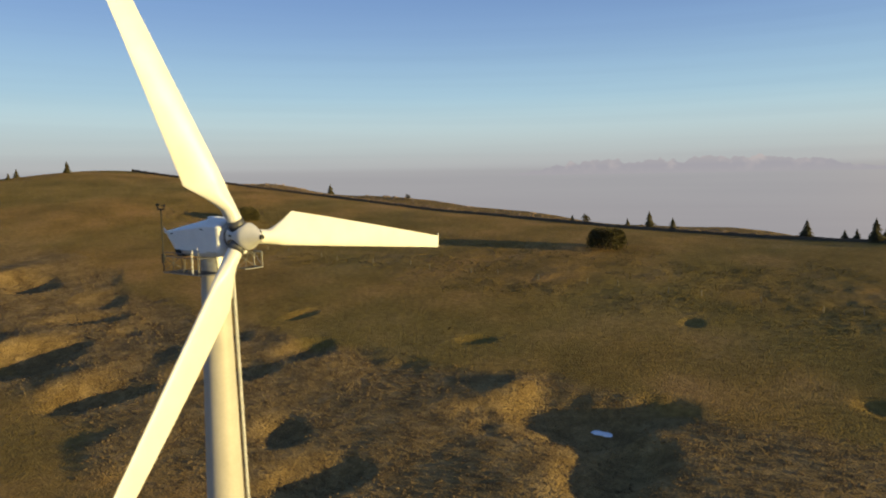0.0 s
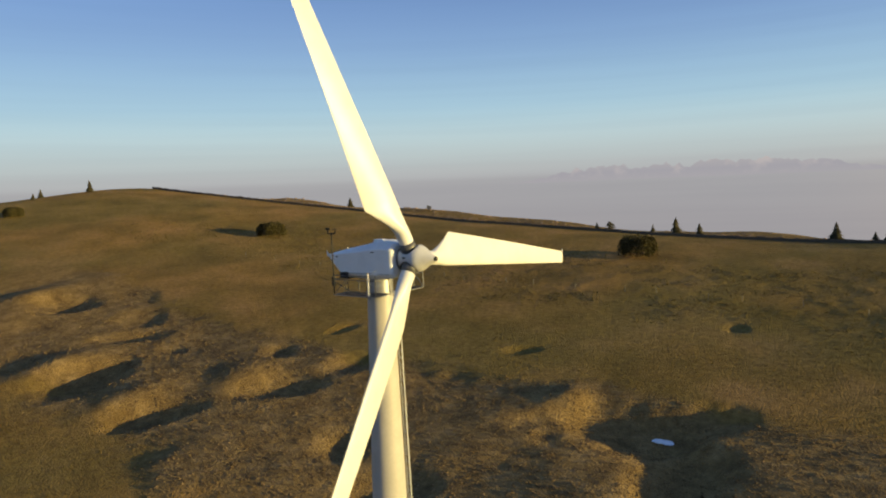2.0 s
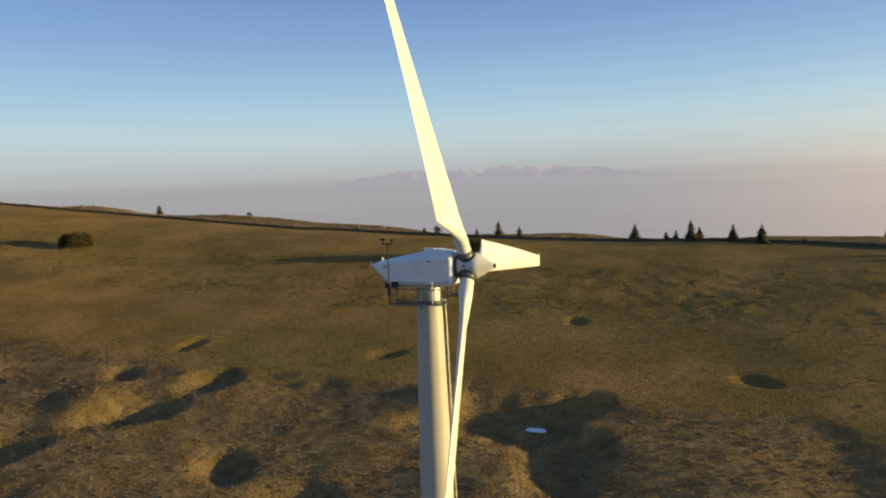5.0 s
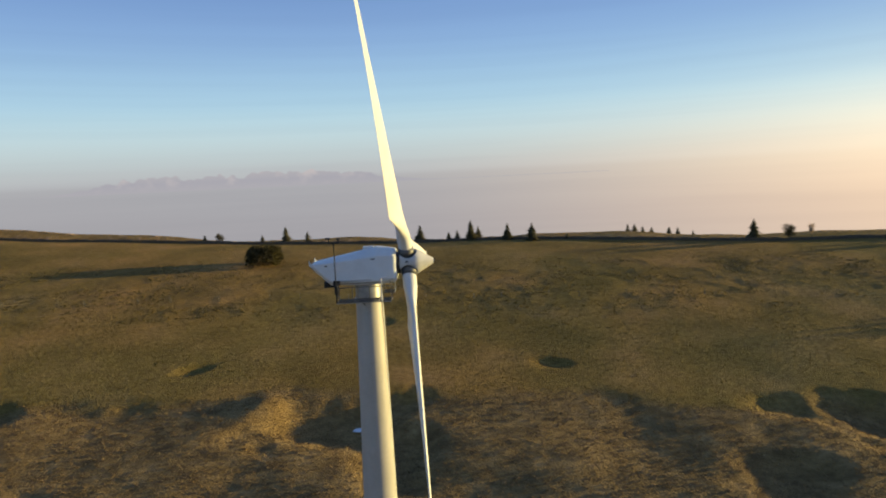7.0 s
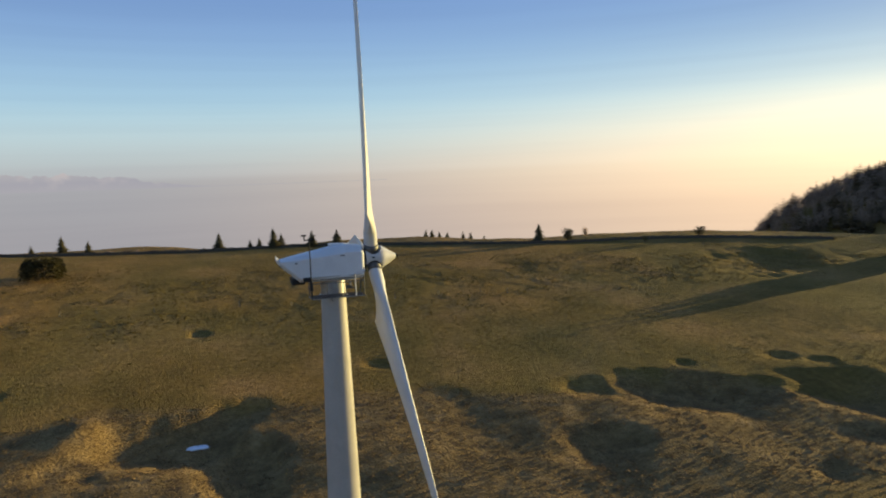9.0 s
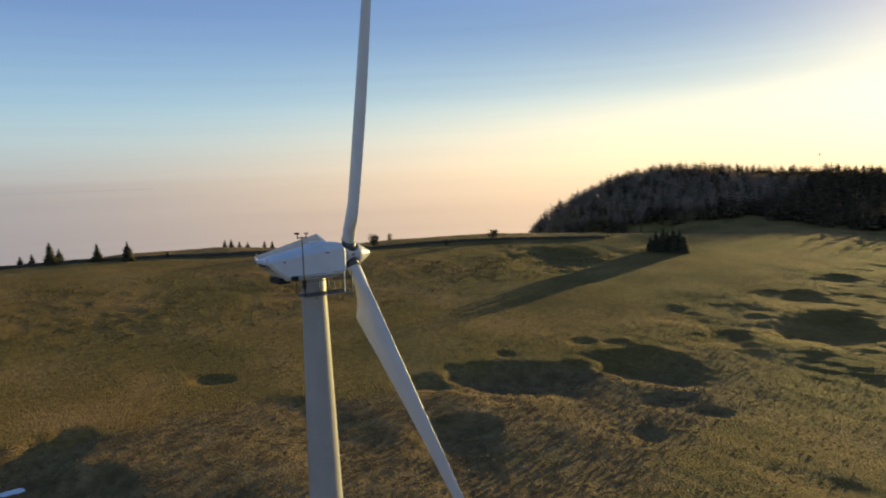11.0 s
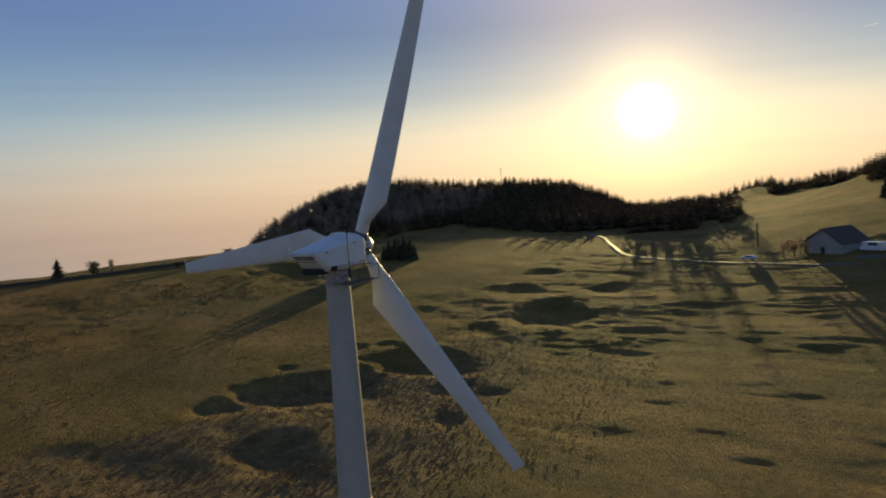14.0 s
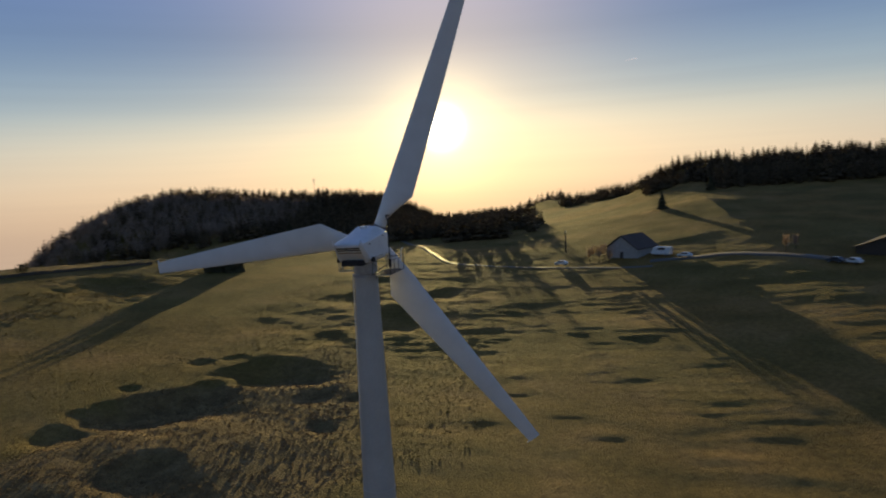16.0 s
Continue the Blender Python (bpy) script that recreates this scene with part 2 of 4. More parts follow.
STONE = material("grey_limestone", (0.11, 0.085, 0.06), (0.06, 0.048, 0.034), 0.95, scale=2, fine=14, bump=0.6, random_tint=0.3)
ROAD = material("pale_worn_asphalt", (0.15, 0.13, 0.105), (0.10, 0.088, 0.07), 0.72, scale=0.5, fine=8, bump=0.2, spec=0.3)
PLASTER = material("white_plaster", (0.46, 0.42, 0.37), (0.34, 0.31, 0.275), 0.9, scale=1, fine=12)
ROOF = material("brown_roof_tiles", (0.12, 0.085, 0.065), (0.07, 0.05, 0.04), 0.75, scale=2, fine=15, bump=0.4)
TIMBER = material("dark_weathered_timber", (0.10, 0.075, 0.055), (0.05, 0.04, 0.03), 0.85, scale=3, fine=25, bump=0.3)
PALEWOOD = material("pale_weathered_wood", (0.27, 0.235, 0.18), (0.18, 0.155, 0.12), 0.9, scale=4, fine=30, bump=0.3)
TANROCK = material("tan_limestone_rock", (0.29, 0.20, 0.13), (0.19, 0.13, 0.085), 0.95, scale=0.8, fine=6, bump=0.5, island=0.3)
SNOW = material("old_snow", (0.82, 0.85, 0.9), (0.7, 0.74, 0.8), 0.6, scale=1, fine=10, bump=0.3)
GLASS = material("dark_window_glass", (0.03, 0.035, 0.04), (0.02, 0.02, 0.025), 0.08, scale=1, fine=4, bump=0, spec=0.6)
CARWHITE = material("white_car_paint", (0.75, 0.75, 0.74), (0.68, 0.68, 0.67), 0.25, scale=2, fine=20, bump=0, spec=0.6)
CARDARK = material("dark_car_paint", (0.06, 0.065, 0.08), (0.05, 0.05, 0.06), 0.25, scale=2, fine=20, bump=0, spec=0.6)
PASTURE = ground_material()


# ---- mesh helpers ----
def link_mesh(name, verts, faces, mat, parent=None, smooth=False):
    me = bpy.data.meshes.new(name)
    me.from_pydata([tuple(v) for v in verts], [], [tuple(f) for f in faces])
    if smooth:
        me.polygons.foreach_set("use_smooth", [True] * len(me.polygons))
    me.materials.append(mat)
    ob = new(name, me)
    ob.parent = parent
    return ob


def part(name, bm, mat, parent=None, label="", smooth=False):
    me = bpy.data.meshes.new(name)
    bm.normal_update()
    bm.to_mesh(me)
    bm.free()
    if smooth:
        me.polygons.foreach_set("use_smooth", [True] * len(me.polygons))
    me.materials.append(mat)
    ob = new(name, me)
    ob.parent = parent
    if label:
        tagged(ob, label)
    return ob


def thing(name, m, label, category, group="", kind=""):
    e = new(name)
    e.matrix_basis = m
    return tagged(e, label, category, group, kind)


def box(bm, lo, hi, bevel=0.0, m=None):
    r = bmesh.ops.create_cube(bm, size=1)
    v = r["verts"]
    c = [(a + b) / 2 for a, b in zip(lo, hi)]
    s = [abs(b - a) for a, b in zip(lo, hi)]
    bmesh.ops.transform(bm, matrix=Matrix.LocRotScale(c, None, s), verts=v)
    if m is not None:
        bmesh.ops.transform(bm, matrix=m, verts=v)
    if bevel:
        e = list({e for x in v for e in x.link_edges})
        bmesh.ops.bevel(bm, geom=e, offset=bevel, segments=2, affect="EDGES", profile=0.5)
    return bm


def tube(bm, a, b, r, r2=None, n=8, caps=True):
    a, b = Vector(a), Vector(b)
    d = b - a
    m = Matrix.Translation((a + b) / 2) @ d.to_track_quat("Z", "Y").to_matrix().to_4x4()
    bmesh.ops.create_cone(bm, cap_ends=caps, segments=n, radius1=r, radius2=r if r2 is None else r2, depth=d.length, matrix=m)
    return bm


def loft(bm, rings, cap=True):
    """Skin a row of rings of equally many points."""
    rows = [[bm.verts.new(p) for p in ring] for ring in rings]
    n = len(rows[0])
    for a, b in zip(rows, rows[1:]):
        for i in range(n):
            bm.faces.new((a[i], a[(i + 1) % n], b[(i + 1) % n], b[i]))
    if cap:
        bm.faces.new(rows[0][::-1])
        bm.faces.new(rows[-1])
    return bm


# ---- land ----
LATTICE = np.random.RandomState(11).rand(256, 256)


def value_noise(x, y):
    xi, yi = np.floor(x).astype(int), np.floor(y).astype(int)
    fx, fy = x - xi, y - yi
    fx, fy = fx * fx * (3 - 2 * fx), fy * fy * (3 - 2 * fy)
    a, b = LATTICE[xi % 256, yi % 256], LATTICE[(xi + 1) % 256, yi % 256]
    c, d = LATTICE[xi % 256, (yi + 1) % 256], LATTICE[(xi + 1) % 256, (yi + 1) % 256]
    return (a * (1 - fx) + b * fx) * (1 - fy) + (c * (1 - fx) + d * fx) * fy


def fbm(x, y, size, octaves=4):
    s, amp, tot = 0.0, 1.0, 0.0
    for k in range(octaves):
        f = 2 ** k / size
        ca, sa = math.cos(0.6 + 1.1 * k), math.sin(0.6 + 1.1 * k)
        s = s + amp * (value_noise((x * ca - y * sa) * f + 17.3 * k, (x * sa + y * ca) * f + 5.1 * k) - 0.5)
        tot += amp
        amp *= 0.5
    return s / tot


def smooth(e0, e1, v):
    t = np.clip((v - e0) / (e1 - e0), 0, 1)
    return t * t * (3 - 2 * t)


SLOPE = (-0.709, -2.212, 3.697, 2.989, -2.708, 7.24, -0.093, -0.749, 0.231, 0.302, -0.109, -0.109, 0.086, 0.637, -1.52)
# wooded hills: centre, height, spread
HILLS = HILL_ROWS
# sinkholes: centre, half length, half width, turn, depth
HOLES = HOLE_ROWS


def crest_y(x):
    return 184 - 24 * smooth(10, 95, x) - 53 * smooth(110, 260, x) - 25 * smooth(-120, -300, x)


def broad(x, y):
    """The lie of the land without its sinkholes."""
    x, y = np.asarray(x, float), np.asarray(y, float)
    u, v = np.clip(x, -262, 300) / 100, np.clip(y, -60, 190) / 100
    z, terms = 0.0, [(a, d - a) for d in range(5) for a in range(d, -1, -1)]
    for k, (a, e) in zip(SLOPE, terms):
        z = z + k * u ** a * v ** e
    z = z - 0.02 * np.maximum(-262 - x, 0) ** 1.2
    over = np.maximum(y - crest_y(x), 0)
    fall = np.where(over < 60, over ** 2 * 0.0035, 12.6 + (over - 60) * 0.42) * (1 - smooth(235, 320, x) * smooth(420, 250, y))
    z = z - fall
    for hx, hy, amp, sx, sy in HILLS:
        z = z + amp * np.exp(-((x - hx) / sx) ** 2 - ((y - hy) / sy) ** 2)
    far = np.hypot(x, y)
    return z - 420 * smooth(650, 1700, far)


def heath_at(x, y):
    """1 in the brown heath round the sinkholes, 0 in the pasture."""
    x, y = np.asarray(x, float), np.asarray(y, float)
    edge = fbm(x, y, 9, 4)
    top = 64 - 5 * smooth(-20, -60, x) + 8 * smooth(-95, -140, x) - 5 * smooth(10, 40, x) - 14 * smooth(62, 78, x)
    low = 19 + 6 * smooth(30, 70, x) + 5 * smooth(-40, -70, x)
    f = smooth(2.5, -2.5, y - top + 9 * edge) * smooth(-5, 5, y - low + 16 * edge)
    f = f * smooth(98, 74, x + 14 * edge) * smooth(-175, -140, x)
    beyond = smooth(1.5, 5.0, y - crest_y(x) + 5 * edge) * smooth(210, 150, x)
    return np.maximum(f, 0.85 * beyond)


def land(x, y):
    x, y = np.asarray(x, float), np.asarray(y, float)
    z = broad(x, y)
    wob = 0.62 * fbm(x, y, 8, 3) + 0.16 * fbm(x + 31, y, 1.9, 3)
    for hx, hy, a, b, turn, depth in HOLES:
        ca, sa = math.cos(radians(turn)), math.sin(radians(turn))
        u, v = (x - hx) * ca + (y - hy) * sa, -(x - hx) * sa + (y - hy) * ca
        # a steeper bank towards the evening sun, rising gently on the far side
        s = ((x - hx - 0.15 * a) * 0.977 + (y - hy) * 0.215) / (0.6 * min(a, b) + 0.4 * a)
        r = np.sqrt(((u - 0.15 * a * ca) / a) ** 2 + ((v + 0.15 * a * sa) / b) ** 2) / (1 - 0.2 * np.tanh(1.3 * s)) + wob * 1.35
        z = z - depth * smooth(1.25, 0.2, r)
    h = heath_at(x, y)
    z = z + h * (0.22 * fbm(x, y, 5.0, 3) + 1.5 * fbm(x + 40, y, 17, 2) + 0.07 * fbm(x, y + 9, 1.6, 2))
    rough = smooth(88, 104, y - 0.05 * x) * smooth(146, 128, y)
    tread = smooth(20, 60, x) * smooth(75, 45, y) * smooth(330, 240, x)
    z = z + (1 - h) * (0.05 * fbm(x, y, 2.5, 3) + tread * (0.2 * fbm(x, y * 0.32, 6, 3) + 0.2 * fbm(x + 9, y * 0.36 + 50, 2.4, 2)) + 0.9 * fbm(x, y, 34, 2) + (0.15 + 0.4 * smooth(30, 90, x) * smooth(100, 60, y)) * fbm(x, y, 13, 3) + 1.2 * smooth(82, 105, x) * smooth(235, 190, x) * smooth(4, 22, y) * smooth(78, 58, y) * np.minimum(fbm(x - 60, y, 15, 4), 0.08) + 0.34 * rough * np.maximum(fbm(x, y + 70, 2.6, 3), -0.08))
    return z


def spread(lo, hi, step, far_lo, far_hi, grow=1.09):
    core = list(np.arange(lo, hi + step / 2, step))
    s, p = step, hi
    while p < far_hi:
        s *= grow
        p += s
        core.append(p)
    s, p, head = step, lo, []
    while p > far_lo:
        s *= grow
        p -= s
        head.append(p)
    return np.array(head[::-1] + core)


def build_ground():
    xs, ys = spread(-130, 200, 0.62, -4700, 4700), spread(-62, 140, 0.55, -4700, 4700)
    gx, gy = np.meshgrid(xs, ys, indexing="ij")
    gz = land(gx, gy)
    nx, ny = gx.shape
    me = bpy.data.meshes.new("ground")
    idx = np.arange(nx * ny).reshape(nx, ny)
    quads = np.stack([idx[:-1, :-1], idx[1:, :-1], idx[1:, 1:], idx[:-1, 1:]], -1).reshape(-1)
    nf = (nx - 1) * (ny - 1)
    me.vertices.add(nx * ny)
    me.vertices.foreach_set("co", np.stack([gx, gy, gz], -1).reshape(-1).astype(np.float32))
    me.loops.add(nf * 4)
    me.loops.foreach_set("vertex_index", quads.astype(np.int32))
    me.polygons.add(nf)
    me.polygons.foreach_set("loop_start", np.arange(0, nf * 4, 4, dtype=np.int32))
    me.polygons.foreach_set("loop_total", np.full(nf, 4, dtype=np.int32))
    me.polygons.foreach_set("use_smooth", np.ones(nf, dtype=bool))
    me.update()
    lay = me.attributes.new("heath", "FLOAT", "POINT")
    lay.data.foreach_set("value", heath_at(gx, gy).reshape(-1).astype(np.float32))
    me.materials.append(PASTURE)
    return tagged(new("ground", me), "rolling mountain pasture of short olive grass with brown heath", "ground", kind="structure")


def scatter(name, template, faces, places, mat, label, category):
    """Many small turned and scaled copies of a template as one mesh. places: rows of x, y, z, size, height, turn."""
    t, f = np.array(template, float), faces
    p = np.asarray(places, float)
    c, s = np.cos(p[:, 5]), np.sin(p[:, 5])
    x = p[:, 0:1] + p[:, 3:4] * (t[None, :, 0] * c[:, None] - t[None, :, 1] * s[:, None])
    y = p[:, 1:2] + p[:, 3:4] * (t[None, :, 0] * s[:, None] + t[None, :, 1] * c[:, None])
    z = p[:, 2:3] + p[:, 4:5] * t[None, :, 2]
    n, k = len(p), len(t)
    f = np.array(f, int)
    tri = (f[None] + (np.arange(n) * k)[:, None, None]).reshape(-1)
    me = bpy.data.meshes.new(name)
    me.vertices.add(n * k)
    me.vertices.foreach_set("co", np.stack([x, y, z], -1).reshape(-1).astype(np.float32))
    nf = n * len(f)
    me.loops.add(nf * 3)
    me.loops.foreach_set("vertex_index", tri.astype(np.int32))
    me.polygons.add(nf)
    me.polygons.foreach_set("loop_start", np.arange(0, nf * 3, 3, dtype=np.int32))
    me.polygons.foreach_set("loop_total", np.full(nf, 3, dtype=np.int32))
    me.update(calc_edges=True)
    me.materials.append(mat)
    return tagged(new(name, me), label, category, kind="stuff")


build_ground()
rng = np.random.RandomState(5)


def tuft_template(seed):
    """A ragged clump: drooping blades round a centre."""
    r = np.random.RandomState(seed)
    v, f = [], []
    for k in range(7):
        a = 2 * math.pi * k / 7 + r.uniform(-0.3, 0.3)
        w, tip, h = 0.34, r.uniform(0.35, 0.9), r.uniform(0.6, 1.0)
        ca, sa = math.cos(a), math.sin(a)
        i = len(v)
        v += [(-sa * w - ca * 0.2, ca * w - sa * 0.2, -0.15), (sa * w - ca * 0.2, -ca * w - sa * 0.2, -0.15), (ca * tip * 0.55, sa * tip * 0.55, h), (ca * tip, sa * tip, h * 0.35)]
        f += [(i, i + 1, i + 2), (i + 1, i + 3, i + 2)]
    return v, f


def tufts():
    n = 40000
    x, y = rng.uniform(-140, 95, n), rng.uniform(8, 76, n)
    keep = rng.rand(n) < heath_at(x, y) * (0.5 + 0.9 * (fbm(x, y, 6, 3) + 0.5))
    x, y = x[keep], y[keep]
    s = rng.uniform(0.12, 0.30, len(x)) * (1 + 0.8 * np.maximum(fbm(x, y, 12, 2), 0))
    v, f = tuft_template(3)
    scatter("heath_tufts", v, f, np.stack([x, y, land(x, y), s, s * rng.uniform(0.35, 0.7, len(x)), rng.uniform(0, 6.28, len(x))], 1), TUFT,
            "low dry brown heath and grass tufts", "heath")
    n = 30000
    x, y = rng.uniform(-190, 190, n), rng.uniform(88, 150, n)
    keep = rng.rand(n) < smooth(88, 106, y - 0.05 * x) * smooth(150, 128, y) * smooth(-0.16, 0.16, fbm(x, y, 8, 3))
    x, y = x[keep], y[keep]
    s = rng.uniform(0.14, 0.42, len(x))
    scatter("grass_tussocks", v, f, np.stack([x, y, land(x, y), s, s * 0.55, rng.uniform(0, 6.28, len(x))], 1), STRAW,
            "low dry grass tussocks dotting the pasture", "grass")
    n = 42000
    x, y = rng.uniform(-150, 190, n), rng.uniform(6, 125, n)
    keep = (heath_at(x, y) < 0.5) & (rng.rand(n) < 0.35 + 1.6 * np.maximum(fbm(x, y, 14, 3), -0.2)) & (y < 112 - 0.25 * np.abs(x))
    x, y = x[keep], y[keep]
    s = rng.uniform(0.12, 0.30, len(x))
    scatter("grass_tufts", v, f, np.stack([x, y, land(x, y), s, s * 0.42, rng.uniform(0, 6.28, len(x))], 1), TURF,
            "short olive grass tufts all over the pasture", "grass")


tufts()


# ---- trees ----
def conifer_cards(seed, levels=11, per=9, width=0.24):
    """Whorls of drooping, ragged branch blades round a stem of height 1."""
    r = np.random.RandomState(seed)
    v, f = [], []
    for k in range(levels):
        q = k / (levels - 1)
        z = 0.10 + 0.86 * q
        reach = width * (1 - q) ** 0.85 * r.uniform(0.75, 1.2) + 0.02
        for j in range(per):
            if r.rand() < 0.24:
                continue
            a = 2 * math.pi * (j + 0.5 * (k % 2)) / per + r.uniform(-0.25, 0.25)
            d, w = reach * r.uniform(0.6, 1.4), reach * 0.5 + 0.008
            ca, sa = math.cos(a), math.sin(a)
            dz = -0.35 * d + r.uniform(-0.015, 0.015)
            i = len(v)
            v += [(0, 0, z + 0.05), (ca * d * 0.6 - sa * w, sa * d * 0.6 + ca * w, z + dz * 0.5), (ca * d, sa * d, z + dz),
                  (ca * d * 0.6 + sa * w, sa * d * 0.6 - ca * w, z + dz * 0.5), (ca * d * 0.5, sa * d * 0.5, z + dz * 0.3 + 0.045)]
            f += [(i, i + 1, i + 4), (i + 1, i + 2, i + 4), (i + 2, i + 3, i + 4), (i + 3, i, i + 4), (i, i + 3, i + 1), (i + 1, i + 3, i + 2)]
    i = len(v)
    v += [(0.012, 0, 0.9), (-0.006, 0.01, 0.9), (-0.006, -0.01, 0.9), (0, 0, 1.03)]
    f += [(i, i + 1, i + 3), (i + 1, i + 2, i + 3), (i + 2, i, i + 3)]
    return v, f


def round_cards(seed, n=360, squash=0.85, base=0.1, leaf=0.055):
    """A broad crown of many small leaf clumps with gaps and an uneven outline."""
    r = np.random.RandomState(seed)
    lobes = [(r.uniform(-0.22, 0.22), r.uniform(-0.22, 0.22), base + 0.16 + r.uniform(0, 0.42) * squash, r.uniform(0.14, 0.24)) for _ in range(9)]
    v, f = [], []
    for k in range(n):
        lx, ly, lz, lr = lobes[k % 9]
        d = Vector(r.normal(size=3)).normalized() * lr * r.uniform(0.75, 1.12)
        c = Vector((lx, ly, lz)) + d
        i = len(v)
        for _ in range(4):
            v.append(tuple(c + Vector(r.normal(size=3)) * leaf * 0.55))
        f += [(i, i + 1, i + 2), (i, i + 2, i + 3), (i, i + 3, i + 1), (i + 1, i + 3, i + 2)]
    return v, f


def twig_cards(seed, limbs=13, forks=4):
    """A leafless crown of height 1: a slim stem and rising limbs that fork into thin twigs."""
    r = np.random.RandomState(seed)
    v, f = [], []

    def blade(a, b, w):
        a, b = np.array(a), np.array(b)
        d = np.array((r.normal(), r.normal(), 0.2))
        d = d / np.linalg.norm(d) * w
        i = len(v)
        v.extend([tuple(a - d), tuple(a + d), tuple(b + d * 0.3)])
        f.append((i, i + 1, i + 2))

    blade((0, 0, -0.03), (0, 0, 0.9), 0.022)
    for k in range(limbs):
        a, z0 = k * 2.4, 0.22 + 0.5 * k / limbs
        reach, rise = r.uniform(0.14, 0.26), r.uniform(0.16, 0.32)
        tip = (reach * math.cos(a), reach * math.sin(a), z0 + rise)
        blade((0, 0, z0), tip, 0.016)
        for _ in range(forks):
            q = r.uniform(0.35, 0.95)
            s = np.array((tip[0] * q, tip[1] * q, z0 + rise * q))
            blade(s, s + np.array((r.uniform(-0.1, 0.1), r.uniform(-0.1, 0.1), r.uniform(0.06, 0.2))), 0.022)
    return v, f


def tree(kind, x, y, h, seed, label, mat=None, group="", sink=0.0, wide=1.0):
    z = float(land(x, y)) - sink
    t = thing(kind, pose(x, y, z, 0, 0, seed * 47 % 360), label, "tree" if "bush" not in kind else "bush", group)
    bm = bmesh.new()
    if kind == "conifer":
        v, f = conifer_cards(seed, 13, 11, 0.38)
        tube(bm, (0, 0, -0.3), (0, 0, h * 0.95), h * 0.022, h * 0.004, 7)
    else:
        v, f = twig_cards(seed, 26, 6) if kind == "bare_tree" else round_cards(seed)
        tube(bm, (0, 0, -0.3), (0, 0, h * 0.5), h * 0.03, h * 0.014, 7)
        r = random.Random(seed)
        for k in range(6):
            a, e = k * 1.05 + r.uniform(-0.3, 0.3), r.uniform(0.14, 0.3) * h
            tube(bm, (0, 0, h * r.uniform(0.3, 0.48)), (math.cos(a) * e, math.sin(a) * e, h * r.uniform(0.6, 0.85)), h * 0.011, h * 0.004, 5)
    part("trunk", bm, BARK, t)
    link_mesh("crown", [(a * h * wide, b * h * wide, c * h) for a, b, c in v], f, mat or (NEEDLE if kind == "conifer" else LEAF), t)
    return t


# ---- wind turbine ----
HUB = Vector((1.65, 0.0, 29.98))
base_z = float(land(0, 0)) - 0.2
turbine = thing("wind_turbine", pose(0, 0, base_z), "white three-bladed wind turbine on a tall tapered steel tower", "wind turbine")
DZ = Vector((0, 0, -base_z))


def at_turbine(ob):
    ob.location = ob.location + DZ
    return ob


def ring(r, z, n=48):
    return [(r * math.cos(2 * math.pi * k / n), r * math.sin(2 * math.pi * k / n), z) for k in range(n)]


def tower_radius(z):
    return 0.492 + (28.9 - z) * 0.0216


bm = bmesh.new()
rows = []
for z in (base_z, 9.5, 9.52, 9.6, 9.62, 19.0, 19.02, 19.1, 19.12, 28.55):
    r = tower_radius(z) + (0.02 if z in (9.52, 9.6, 19.02, 19.1) else 0)
    rows.append(ring(r, z))
loft(bm, rows)
tower = at_turbine(part("tower", bm, TOWER, turbine, "pale grey tapered steel tower", True))
tower.data.set_sharp_from_angle(angle=radians(30))
bm = bmesh.new()
loft(bm, [ring(0.56, 28.5), ring(0.56, 28.62), ring(0.50, 28.64), ring(0.50, 29.3)])
collar = part("yaw_ring", bm, STEEL, tower, "steel yaw ring", True)
collar.data.set_sharp_from_angle(angle=radians(30))

# ladder on the tower's outside
ladder = at_turbine(new("ladder"))
ladder.parent = turbine
LA = radians(58)
rad, side = Vector((math.cos(LA), math.sin(LA), 0)), Vector((-math.sin(LA), math.cos(LA), 0))


def ladder_point(z, s, off=0.16):
    return rad * (tower_radius(z) + off) + side * s + Vector((0, 0, z))


for s in (-0.19, 0.19):
    bm = bmesh.new()
    tube(bm, ladder_point(base_z + 0.4, s), ladder_point(28.6, s), 0.026, n=6)
    part("stile", bm, WHITE, ladder)
bm = bmesh.new()
tube(bm, ladder_point(base_z + 0.4, 0, 0.1), ladder_point(28.6, 0, 0.1), 0.018, n=6)
part("safety_rail", bm, STEEL, ladder)
bm = bmesh.new()
tube(bm, side * -0.19, side * 0.19, 0.015, n=5)
rung = part("rung", bm, STEEL, ladder)
z = base_z + 0.7
rung.location = ladder_point(z, 0)
while z < 28.2:
    z += 0.3
    c = rung.copy()
    scene.collection.objects.link(c)
    c.location = ladder_point(z, 0)
bm = bmesh.new()
tube(bm, -rad * 0.14, Vector((0, 0, 0)), 0.02, n=5)
bracket = part("bracket", bm, STEEL, ladder)
bracket.location = ladder_point(3.0, 0)
for k in range(1, 11):
    c = bracket.copy()
    scene.collection.objects.link(c)
    c.location = ladder_point(3.0 + 2.4 * k, 0)

# nacelle: a faceted shell, roof rising to a peak ahead of the tower, tail cut back underneath
def nacelle_ring(x, top, bottom, half, shoulder):
    low = bottom + 0.08
    return [(x, -half * 0.80, bottom), (x, -half, low + 0.08), (x, -half, shoulder), (x, -half * 0.55, top - 0.03), (x, 0, top),
            (x, half * 0.55, top - 0.03), (x, half, shoulder), (x, half, low + 0.08), (x, half * 0.80, bottom)]


